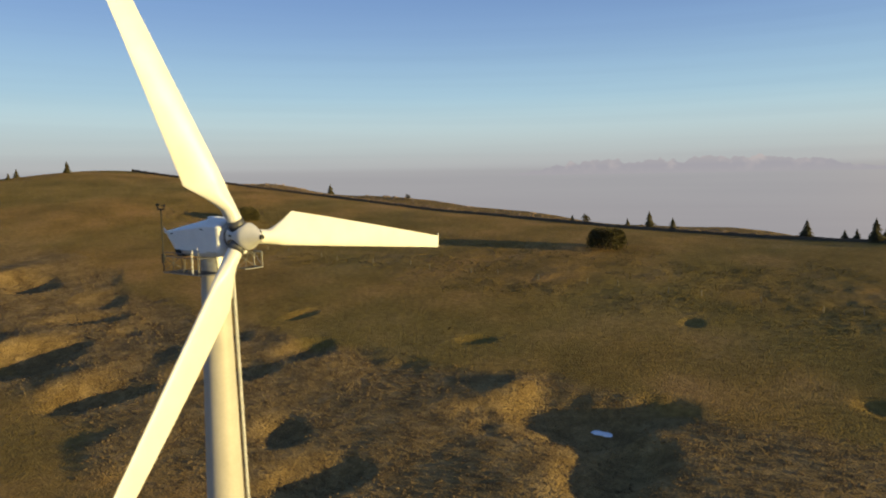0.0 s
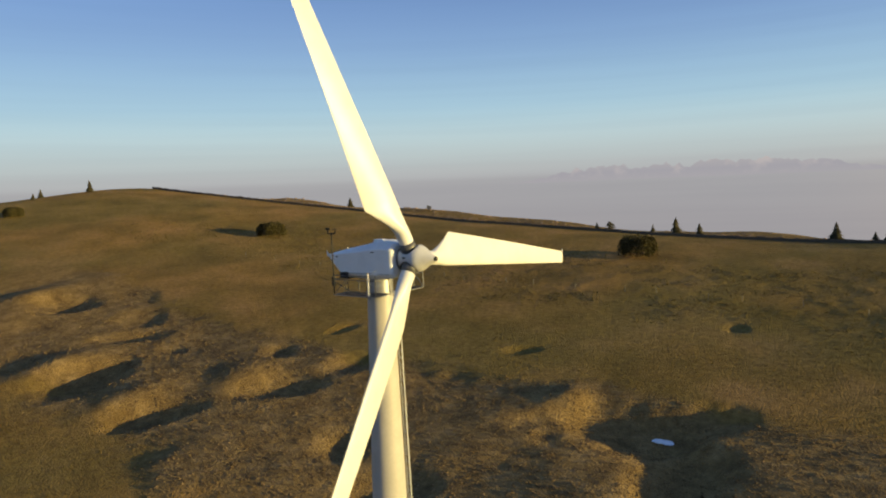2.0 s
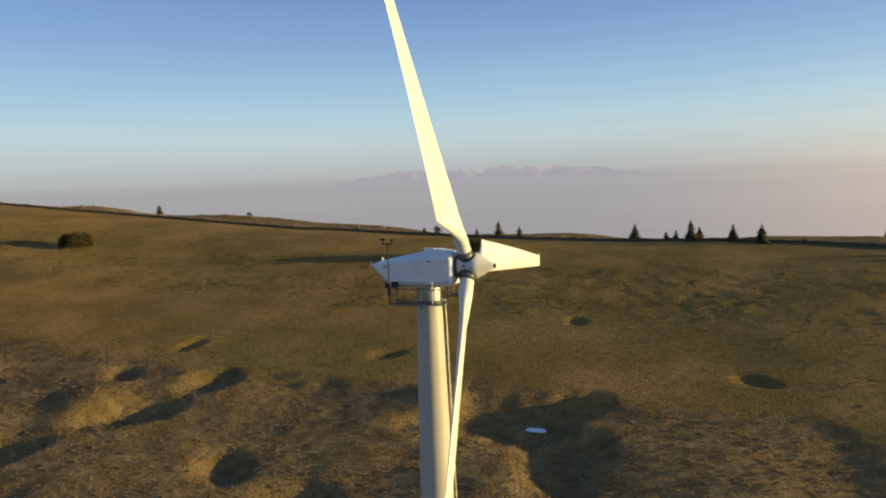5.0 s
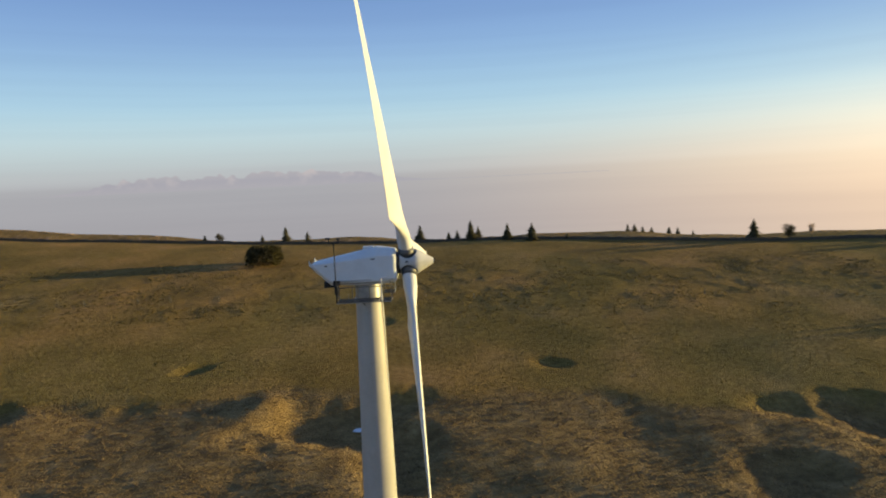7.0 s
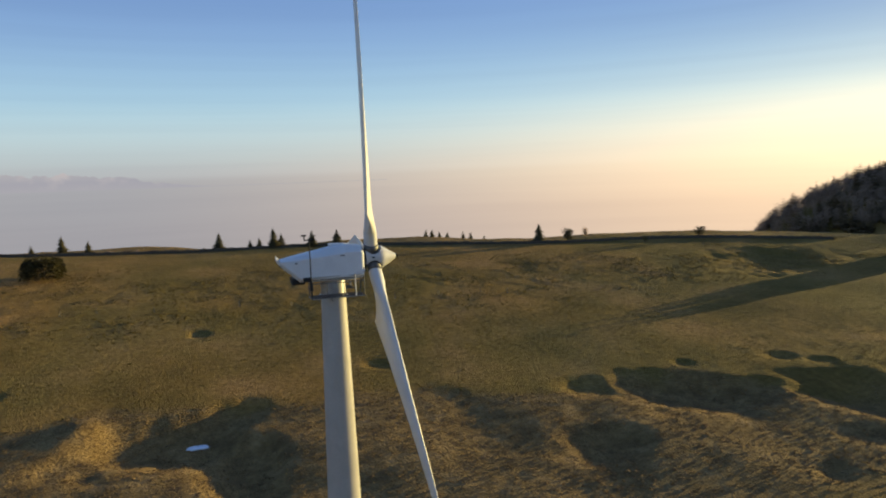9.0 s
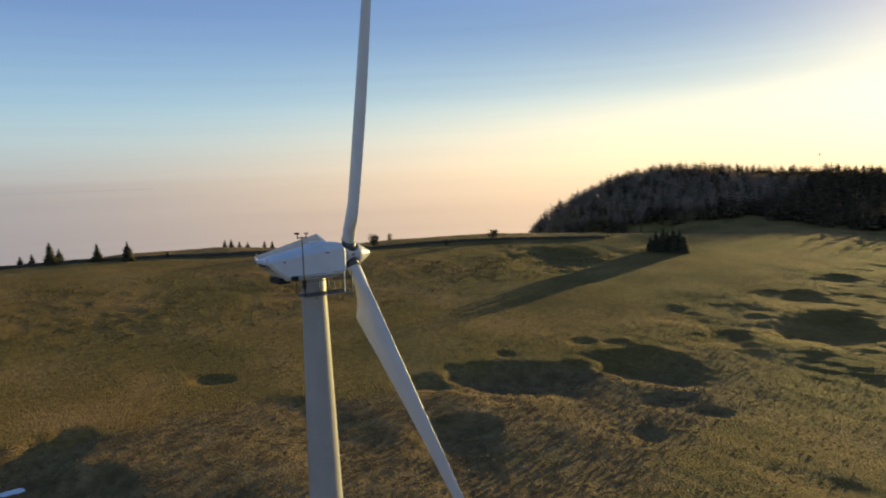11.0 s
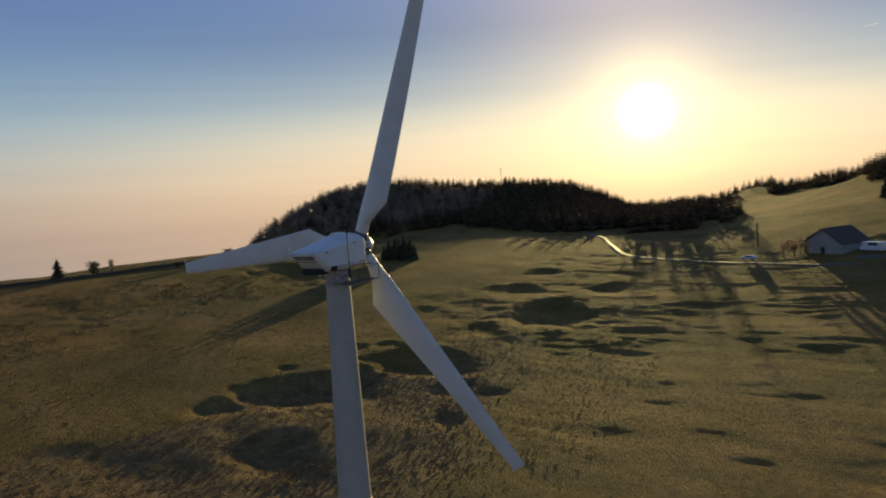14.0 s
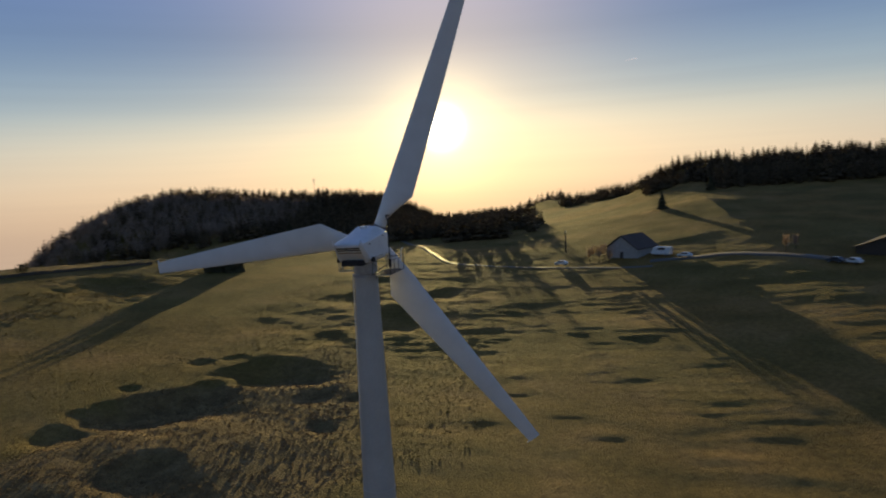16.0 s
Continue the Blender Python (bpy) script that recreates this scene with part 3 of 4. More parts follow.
bm = bmesh.new()
loft(bm, [nacelle_ring(-2.14, 30.10, 29.98, 0.58, 30.07), nacelle_ring(-1.98, 30.17, 29.80, 0.62, 30.10), nacelle_ring(-1.36, 30.30, 29.24, 0.70, 30.14),
          nacelle_ring(-0.3, 30.50, 29.20, 0.74, 30.24), nacelle_ring(0.46, 30.66, 29.20, 0.75, 30.34), nacelle_ring(1.10, 30.56, 29.24, 0.72, 30.32),
          nacelle_ring(1.20, 30.50, 29.32, 0.66, 30.28)])
bmesh.ops.recalc_face_normals(bm, faces=bm.faces)
bmesh.ops.bevel(bm, geom=[e for e in bm.edges if e.calc_face_angle(0) > 0.3], offset=0.035, segments=2, affect="EDGES", profile=0.5)
nacelle = at_turbine(part("nacelle", bm, NACELLE, turbine, "white faceted glassfibre nacelle"))
bm = bmesh.new()
box(bm, (-1.66, -0.46, 29.14), (-1.16, 0.46, 29.38), 0.03)
part("tail_duct", bm, DARK, nacelle, "dark cooling outlet under the tail")
for k, mat in ((0.10, DARK), (0.21, DARK), (0.36, VENT)):
    bm = bmesh.new()
    m = Matrix.Translation((-2.14 + 0.78 * k, 0, 29.99 - 0.75 * k)) @ Matrix.Rotation(radians(-44), 4, "Y")
    box(bm, (-0.035, -0.50, -0.03), (0.035, 0.50, 0.03), 0.008, m)
    part("tail_vent_slot", bm, mat, nacelle, "narrow vent slot across the tail")
bm = bmesh.new()
box(bm, (-0.1, -0.14, 30.50), (0.34, 0.14, 30.66), 0.02)
part("hatch", bm, NACELLE, nacelle, "low roof hatch")
for sgn in (-1, 1):
    bm = bmesh.new()
    box(bm, (-1.2, sgn * 0.735 - 0.012, 29.40), (1.08, sgn * 0.735 + 0.012, 29.43), 0.004)
    part("seam_strip", bm, STEEL, nacelle, "thin metal seam strip")
    bm = bmesh.new()
    box(bm, (-1.26, sgn * 0.74 - 0.05, 29.26), (-0.98, sgn * 0.74 + 0.07, 29.44), 0.02)
    part("vent_box", bm, DARK, nacelle, "small dark vent box")
    for lx, lz in ((-1.5, 30.02), (0.28, 30.22), (0.36, 30.22)):
        bm = bmesh.new()
        box(bm, (lx - 0.05, sgn * 0.735 - 0.02, lz - 0.02), (lx + 0.05, sgn * 0.735 + 0.02, lz + 0.02), 0.008)
        part("latch", bm, DARK, nacelle, "dark latch")
bm = bmesh.new()
tube(bm, (1.18, 0, 29.95), (1.34, 0, 29.96), 0.46, 0.40, 24)
part("shaft_cover", bm, COLLAR, nacelle, "dark shaft collar", True)

# service platform frames on both sides, and the wind vane mast
platform = at_turbine(new("service_platform"))
platform.parent = turbine


def rail(pts, r=0.022, mat=STEEL, name="rail"):
    b = bmesh.new()
    for p, q in zip(pts, pts[1:]):
        tube(b, p, q, r, n=6)
    return part(name, b, mat, platform)


for sgn in (-1, 1):
    y0, y1 = sgn * 0.62, sgn * 1.42
    x0, x1 = (-1.06 if sgn < 0 else 0.55), 1.0
    bm = bmesh.new()
    for k in range(6):
        yy = y0 + (y1 - y0) * k / 5
        box(bm, (x0, yy - 0.01, 28.67), (x1, yy + 0.01, 28.69))
    for k in range(14):
        xx = x0 + (x1 - x0) * k / 13
        box(bm, (xx - 0.01, min(y0, y1), 28.655), (xx + 0.01, max(y0, y1), 28.67))
    part("grating", bm, COLLAR, platform, "dark steel grating")
    rail([(x0, y0, 28.66), (x0, y1, 28.66), (x1, y1, 28.66), (x1, y0, 28.66)], 0.018, STEEL, "edge_beam")
    if sgn < 0:
        rail([(x0, y1, 29.25), (x1, y1, 29.25)], 0.017, COLLAR)
        rail([(x0, y1, 29.40), (x1 - 0.3, y1, 29.40)], 0.015, COLLAR)
        for xx in (x0, -0.45, 0.2):
            rail([(xx, y1, 28.66), (xx, y1, 29.26)], 0.017, COLLAR, "post")
        rail([(x1 - 0.34, y1, 28.66), (x1 - 0.34, y1, 29.56), (x1, y1, 29.60)], 0.024, WHITE, "gate_frame")
        rail([(x1, y1, 28.66), (x1, y1, 29.45)], 0.02, COLLAR, "post")
    else:
        rail([(x0, y1, 28.66), (x0, y1, 29.26), (x1, y1, 29.26), (x1, y1, 28.66)], 0.02, STEEL, "side_frame")
        rail([(x0, y1, 29.24), (x1, y1, 28.68)], 0.013, STEEL, "brace")
    rail([(x0, y1, 28.70), (x0, y0, 29.2)], 0.013, COLLAR, "brace")
    rail([(x0, y1, 29.2), (x0, y0, 28.70)], 0.013, COLLAR, "brace")
    rail([(x0, y0, 29.25), (x0, y1, 29.25)], 0.016, COLLAR)
    rail([(x1, y1, 29.25), (x1, y0, 29.25)], 0.016, COLLAR)
    rail([(max(x0, -0.3), y0, 28.66), (0.0, sgn * 0.42, 28.25)], 0.016, COLLAR, "strut")
    rail([(x0, y0, 28.66), (x0, sgn * 0.70, 29.3)], 0.016, COLLAR, "hanger")
    rail([(x1, y0, 28.66), (x1, sgn * 0.70, 29.3)], 0.016, COLLAR, "hanger")

mast = at_turbine(new("wind_mast"))
mast.parent = turbine
MX, MY = -1.05, -1.42
for name, mat, pts in (("mast_pole", DARK, [(MX, MY, 28.7), (MX, MY, 31.0)]), ("cross_arm", DARK, [(MX - 0.18, MY, 30.96), (MX + 0.18, MY, 30.96)]),
                       ("vane_stem", DARK, [(MX - 0.18, MY, 30.94), (MX - 0.18, MY, 31.12)]), ("anemometer_stem", DARK, [(MX + 0.18, MY, 30.94), (MX + 0.18, MY, 31.10)])):
    bm = bmesh.new()
    tube(bm, pts[0], pts[1], 0.022 if "pole" not in name else 0.024, n=7)
    part(name, bm, mat, mast)
bm = bmesh.new()
for k in range(3):
    a = k * 2.09
    c = Vector((MX + 0.18 + 0.06 * math.cos(a), MY + 0.06 * math.sin(a), 31.12))
    bmesh.ops.create_icosphere(bm, subdivisions=1, radius=0.03, matrix=Matrix.Translation(c))
    tube(bm, (MX + 0.18, MY, 31.11), c, 0.008, n=4)
part("anemometer_cups", bm, DARK, mast)
bm = bmesh.new()
box(bm, (MX - 0.30, MY - 0.006, 31.10), (MX - 0.10, MY + 0.006, 31.17), 0.003)
part("wind_vane", bm, DARK, mast)
bm = bmesh.new()
box(bm, (MX - 0.06, MY - 0.05, 29.0), (MX + 0.06, MY + 0.05, 29.34), 0.015)
part("sensor_box", bm, DARK, mast)

# hub with a three-lobed spinner
ANGLES, LEANS = (114.0, -6.0, 234.0), (-0.105, 0.045, 0.062)
TILT = radians(3.5)
bm = bmesh.new()
rows = []
PROFILE_X, PROFILE_R = (1.34, 1.40, 1.95, 2.06, 2.62, 2.66), (0.50, 0.515, 0.50, 0.465, 0.125, 0.10)
for x in [1.34, 1.37] + [1.40 + 0.0275 * k for k in range(25)] + [2.14, 2.3, 2.46, 2.62, 2.66]:
    full = float(np.interp(x, PROFILE_X, PROFILE_R))
    pts = []
    for k in range(144):
        a = 2 * math.pi * k / 144
        # round recess about each blade root
        away = min(abs((a - radians(p) + math.pi) % (2 * math.pi) - math.pi) for p in ANGLES)
        gap = math.hypot(x - 1.65, full * math.sin(min(away, 1.5)))
        rr = full - (full - 0.27) * float(smooth(0.36, 0.33, gap)) if away < 1.3 else full
        pts.append((x, rr * math.cos(a), 29.97 + rr * math.sin(a)))
    rows.append(pts)
loft(bm, rows)
spinner = at_turbine(part("spinner", bm, SPINNER, turbine, "light grey three-lobed hub cone", True))
spinner.data.set_sharp_from_angle(angle=radians(35))
bm = bmesh.new()
tube(bm, (2.65, 0, 29.97), (2.73, 0, 29.97), 0.098, 0.085, 20)
part("nose_cap", bm, DARK, spinner, "dark nose cap")
for k in range(3):
    a = radians(ANGLES[k] + 60)
    bm = bmesh.new()
    c = Vector((1.62, 0.52 * math.cos(a), 29.97 + 0.52 * math.sin(a)))
    box(bm, (-0.06, -0.03, -0.012), (0.06, 0.03, 0.012), 0.005, Matrix.Translation(c) @ Matrix.Rotation(a - math.pi / 2, 4, "X"))
    part("hub_plate", bm, DARK, spinner, "small dark plate")


def blade_section(r):
    """Leading and trailing edge across the chord, thickness and twist at the distance r from the axis."""
    if r <= 1.15:
        return -0.27, 0.27, 0.54, 0.0
    tip = 11.55
    q = min((r - 2.45) / (tip - 2.45), 1.0)
    lead = -0.30 + 0.10 * max(q, 0)
    if r < 2.45:
        s = (r - 1.15) / 1.3
        trail = 0.27 + (1.08 - 0.27) * (s ** 1.15)
        return lead if r > 1.6 else -0.28, trail, 0.54 - 0.20 * s, 14 * s
    trail = 1.08 + (0.36 - 1.08) * q
    return lead, trail, 0.33 * (1 - q) ** 1.25 + 0.05, 14 * (1 - q) ** 1.6


def blade_ring(r, n=28):
    lead, trail, thick, twist = blade_section(r)
    mid, half, tw = (lead + trail) / 2, (trail - lead) / 2, radians(twist)
    blend = min(max((r - 1.15) / 1.3, 0), 1)
    pts = []
    for k in range(n):
        a = 2 * math.pi * k / n
        c = math.cos(a)
        foil = (1 - 0.62 * blend * (c + 1) / 2) * (1 - blend * 0.35 * max(c, 0) ** 3)
        t = mid + half * c
        x = thick / 2 * math.sin(a) * foil
        pts.append((x * math.cos(tw) - t * math.sin(tw), t * math.cos(tw) + x * math.sin(tw), r))
    return pts


for phi, lean in zip(ANGLES, LEANS):
    a = radians(phi)
    m = Matrix(((1, 0, lean, HUB.x), (0, -math.sin(a), math.cos(a), 0), (0, math.cos(a), math.sin(a), HUB.z), (0, 0, 0, 1)))
    bm = bmesh.new()
    stations = [0.62, 0.9, 1.15, 1.35, 1.6, 1.85, 2.1, 2.3, 2.45, 2.6, 3.0, 3.6, 4.4, 5.2, 6.2, 7.2, 8.2, 9.2, 10.2, 11.0, 11.4, 11.52, 11.56]
    loft(bm, [blade_ring(r) for r in stations])
    bmesh.ops.transform(bm, matrix=m, verts=bm.verts)
    bmesh.ops.recalc_face_normals(bm, faces=bm.faces)
    blade = at_turbine(part("blade", bm, WHITE, turbine, "long white tapered glassfibre blade", True))
    blade.data.set_sharp_from_angle(angle=radians(50))
    bm = bmesh.new()
    tube(bm, (0, 0, 0.24), (0, 0, 0.66), 0.295, n=28)
    bmesh.ops.transform(bm, matrix=m, verts=bm.verts)
    part("root_collar", bm, COLLAR, blade, "dark steel root collar", True)
    bm = bmesh.new()
    box(bm, (-0.02, 0.30, 11.50), (0.02, 0.48, 11.54), 0.006)
    bmesh.ops.transform(bm, matrix=m, verts=bm.verts)
    part("tip_fin", bm, WHITE, blade)

# ---- crest: wall, trees, bushes ----
wall_rows = []
r = random.Random(3)
x = -262.0
while x < 175:
    y = float(crest_y(x)) - 4 + 1.5 * math.sin(x * 0.03)
    z = float(land(x, y))
    w, h = r.uniform(0.3, 0.42), r.uniform(0.72, 1.0)
    wall_rows.append([(x, y - w, z - 0.5), (x, y - w * 0.8, z + h), (x, y + w * 0.8, z + h * r.uniform(0.93, 1.05)), (x, y + w, z - 0.5)])
    x += r.uniform(0.7, 1.3)
wall_bm = loft(bmesh.new(), wall_rows)
bmesh.ops.recalc_face_normals(wall_bm, faces=wall_bm.faces)
tagged(part("dry_stone_wall", wall_bm, STONE), "low grey dry-stone wall along the crest of the pasture", "wall", kind="structure")


def outcrop():
    """Rough blocks of rock along the low bluffs beyond the wall."""
    q = np.random.RandomState(21)
    v = [(-0.5, -0.45, -0.4), (0.5, -0.5, -0.4), (0.55, 0.45, -0.4), (-0.45, 0.5, -0.4), (-0.38, -0.3, 0.55), (0.4, -0.36, 0.7), (0.33, 0.4, 0.5), (-0.4, 0.33, 0.62)]
    f = [(0, 1, 5), (0, 5, 4), (1, 2, 6), (1, 6, 5), (2, 3, 7), (2, 7, 6), (3, 0, 4), (3, 4, 7), (4, 5, 6), (4, 6, 7)]
    x = np.concatenate([q.normal(-205, 15, 150), q.normal(-150, 22, 170), q.normal(-92, 16, 60), q.normal(-31, 12, 40)])
    y = crest_y(x) + q.uniform(3, 16, len(x))
    s = q.uniform(0.2, 0.65, len(x))
    scatter("rock_outcrop", v, f, np.stack([x, y, land(x, y), s * 1.5, s * 0.75, q.uniform(0, 6.28, len(x))], 1), TANROCK,
            "weathered tan limestone blocks along the bluff", "rocks")


outcrop()

CREST_TREES = [
    ('c', -329.1, 190, 2.7),
    ('c', -298.4, 190, 2.5),
    ('c', -182.5, 196, 4.2),
    ('r', -141.7, 196, 2.8),
    ('b', -84.1, 188, 2.5),
    ('c', -69.1, 186, 2.6),
    ('r', -64.5, 186, 4.0),
    ('c', -52.0, 188, 2.7),
    ('c', -43.3, 182, 5.3),
    ('c', -37.2, 184, 3.9),
    ('c', -2.9, 183.5, 5.1),
    ('c', 5.8, 182, 2.8),
    ('c', 8.4, 182, 3.2),
    ('c', 12.4, 181, 6.0),
    ('c', 14.7, 182, 4.2),
    ('c', 23.2, 178, 5.0),
    ('c', 29.9, 174, 5.3),
    ('c', 40.2, 174, 2.0),
    ('c', 63.9, 196, 2.5),
    ('c', 66.4, 197, 2.9),
    ('c', 68.7, 196, 2.2),
    ('c', 71.9, 197, 2.5),
    ('c', 77.3, 196, 2.7),
    ('c', 80.4, 197, 3.2),
    ('c', 85.1, 196, 2.2),
    ('c', 88.8, 161, 5.5),
    ('r', 96.7, 158, 5.4),
    ('b', 104.1, 160, 3.9),
    ('r', 118.6, 150, 2.5),
    ('r', 138.4, 150, 4.6),
    ('c', -261.3, 128, 4.6),
    ('c', -263.7, 110, 3.3),
    ('c', -259.0, 105, 2.6),
]
for i, (kind, x, y, h) in enumerate(CREST_TREES):
    if kind == "c":
        tree("conifer", x, y, h, i + 1, "dark green conifer standing on the crest", group="trees on the crest")
    elif kind == "r":
        tree("round_tree", x, y, h, i + 1, "dark broad-crowned tree standing on the crest", group="trees on the crest")
    else:
        tree("bare_tree", x, y, h, i + 1, "leafless brown tree standing on the crest", BARE, "trees on the crest")


def bush(x, y, w, h, seed, label):
    z = float(land(x, y))
    t = thing("bush", pose(x, y, z), label, "bush")
    bm = bmesh.new()
    r = random.Random(seed)
    for k in range(9):
        a, e = k * 0.7, r.uniform(0.2, 0.42) * w
        tube(bm, (math.cos(a) * e * 0.4, math.sin(a) * e * 0.4, -0.2), (math.cos(a) * e, math.sin(a) * e, h * r.uniform(0.5, 0.8)), 0.09, 0.03, 5)
    part("stems", bm, BARK, t)
    q = np.random.RandomState(seed)
    v, f = [], []
    for k in range(4600):
        d = q.normal(size=3)
        d /= np.linalg.norm(d)
        d[2] = abs(d[2])
        # browsed outline: steep sides, rounded ragged top
        p = np.sign(d) * np.abs(d) ** 0.6 * q.uniform(0.7, 1.03)
        n = 1 + 0.22 * float(fbm(np.array(p[0] * 3 + seed), np.array(p[1] * 3 + p[2] * 2), 1.0, 2))
        c = np.array((p[0] * w / 2 * 0.85 * n, p[1] * w / 2 * 0.85 * n, 0.1 + p[2] * h * 0.84 * n))
        i = len(v)
        v += [tuple(c + q.normal(size=3) * 0.14) for _ in range(4)]
        f += [(i, i + 1, i + 2), (i, i + 2, i + 3), (i, i + 3, i + 1), (i + 1, i + 3, i + 2)]
    link_mesh("crown", v, f, LEAF, t)
    return t


bush(-39.5, 139.5, 9.8, 5.6, 1, "large dense dark green bush with a flat ragged top")
bush(-145.5, 120.5, 8.8, 4.6, 2, "dense dark bush with a browsed upright outline")
bush(-234, 87, 6.5, 3.6, 3, "dense dark bush on the hillside pasture")

# copse below the wooded hill
for i, (dx, dy, h) in enumerate(((0, 0, 7.4), (2.0, -2.2, 7.7), (-1.6, 1.6, 6.4), (3.2, -3.8, 7.1), (-2.6, 2.8, 4.8), (4.2, -4.8, 5.4), (2.6, 0.2, 6.2), (0.6, -3.0, 5.9))):
    tree("conifer", 172 + dx, 107.5 + dy, h, 60 + i, "dark conifer in a small copse on the pasture", group="copse", wide=0.95)

# ---- woods on the hills ----
def woods():
    v, f = conifer_cards(90, 7, 7, 0.27)
    q = np.random.RandomState(8)

    def rows(n, lo, hi, keep, hmin, hmax):
        x, y = q.uniform(lo[0], hi[0], n), q.uniform(lo[1], hi[1], n)
        k = keep(x, y)
        x, y = x[k], y[k]
        h = hmin + (hmax * 1.22 - hmin) * q.uniform(0, 1, len(x)) ** 1.6
        return np.stack([x, y, land(x, y) - 0.2, h * q.uniform(0.9, 1.3, len(x)), h, q.uniform(0, 6.28, len(x))], 1)

    scatter("conifer_wood", v, f, rows(9500, (245, 60), (600, 420), lambda x, y: (fbm(x, y, 40, 3) + 0.5 > 0.24) & (x > 318 + 40 * fbm(x, y, 30, 2) + np.maximum(y - 150, 0) * -0.34 + np.maximum(110 - y, 0) * 0.5) & ~((y > 185) & (x < 400) & (fbm(x, y, 14, 3) > -0.05)), 5.6, 9.6),
            WOODS, "dense dark conifer wood on a rounded hill", "wood")
    bv, bf = twig_cards(33)
    scatter("bare_wood", bv, bf, rows(3000, (250, 170), (410, 380), lambda x, y: x > 330 + 40 * fbm(x, y, 30, 2) - 0.4 * np.maximum(y - 150, 0), 5, 8), BARE,
            "leafless grey-brown broadleaf wood on the flank of the hill", "wood")
    scatter("valley_wood", v, f, rows(480, (300, 19), (380, 60), lambda x, y: (fbm(x, y, 20, 2) > -0.12), 5, 11), WOODS,
            "dark conifers in the saddle between two hills", "wood")
    scatter("far_wood", v, f, rows(6500, (280, -330), (560, -40), lambda x, y: (x > 345 + 53 * smooth(-78, -66, y) + 26 * fbm(x, y, 30, 2)), 4.2, 8.4), WOODS,
            "dark conifer wood along a hill above sloping fields", "wood")
    scatter("distant_wood", v, f, rows(1200, (560, -120), (760, 120), lambda x, y: fbm(x, y, 40, 2) > -0.1, 6, 10), WOODS,
            "distant wooded hill beyond the saddle", "wood")


woods()
tree("conifer", 300, -40, 8, 81, "single dark conifer on the far slope", group="trees on the slope")
tree("conifer", 352, -69, 8, 82, "single dark conifer on the far slope", group="trees on the slope")
tree("conifer", 318, 150, 9, 83, "single dark conifer before the wooded hill", group="trees on the slope")


# ---- snow in the large sinkhole ----
def snow_patch(x, y):
    q = random.Random(4)
    bm = bmesh.new()
    out = []
    for k in range(18):
        a = 2 * math.pi * k / 18
        rr = 0.75 + 0.25 * math.sin(2 * a + 1) + q.uniform(-0.1, 0.1)
        px, py = x + 1.45 * rr * math.cos(a), y + 1.0 * rr * math.sin(a)
        out.append((px, py))
    lo = [bm.verts.new((px, py, float(land(px, py)) - 0.05)) for px, py in out]
    hi = [bm.verts.new((x + (px - x) * 0.86, y + (py - y) * 0.86, float(land(x + (px - x) * 0.86, y + (py - y) * 0.86)) + 0.10)) for px, py in out]
    c = bm.verts.new((x, y, float(land(x, y)) + 0.18))
    for k in range(18):
        j = (k + 1) % 18
        bm.faces.new((lo[k], lo[j], hi[j], hi[k]))
        bm.faces.new((hi[k], hi[j], c))
    return tagged(part("snow_patch", bm, SNOW, smooth=True), "small patch of old white snow in the sinkhole", "snow")


snow_patch(-7.9, 58.3)


# ---- road, house, farm ----
def ribbon(name, pts, w, mat, label, category, lift=0.06):
    P = []
    for a, b in zip(pts, pts[1:]):
        n = max(2, int((Vector(b) - Vector(a)).length / 2))
        P += [Vector(a).lerp(Vector(b), k / n) for k in range(n)]
    P.append(Vector(pts[-1]))
    for _ in range(6):
        P = [P[0]] + [(P[i - 1] + P[i] * 2 + P[i + 1]) / 4 for i in range(1, len(P) - 1)] + [P[-1]]
    v, f = [], []
    for i, p in enumerate(P):
        d = (P[min(i + 1, len(P) - 1)] - P[max(i - 1, 0)]).normalized()
        nrm = Vector((-d.y, d.x))
        for s, dz in ((-0.5, -0.25), (-0.47, lift), (0.47, lift), (0.5, -0.25)):
            q = p + nrm * w * s
            z = float(land(q.x, q.y))
            v.append((q.x, q.y, z + dz))
    for i in range(len(P) - 1):
        for k in range(3):
            a = i * 4 + k
            f.append((a, a + 1, a + 5, a + 4))
    return tagged(link_mesh(name, v, f, mat, smooth=True), label, category, kind="structure")


ribbon("road", [(330, 92), (277, 67), (250, 57), (232, 50), (217, 44), (210, 38), (203, 28), (198, 15), (191, -2), (186, -12), (181, -26)], 2.3, ROAD,
       "narrow pale asphalt road across the pasture", "road")
ribbon("farm_yard", [(190, -26), (187, -48), (176, -62), (166, -76)], 4.0, ROAD, "grey paved farm yard", "yard", 0.09)


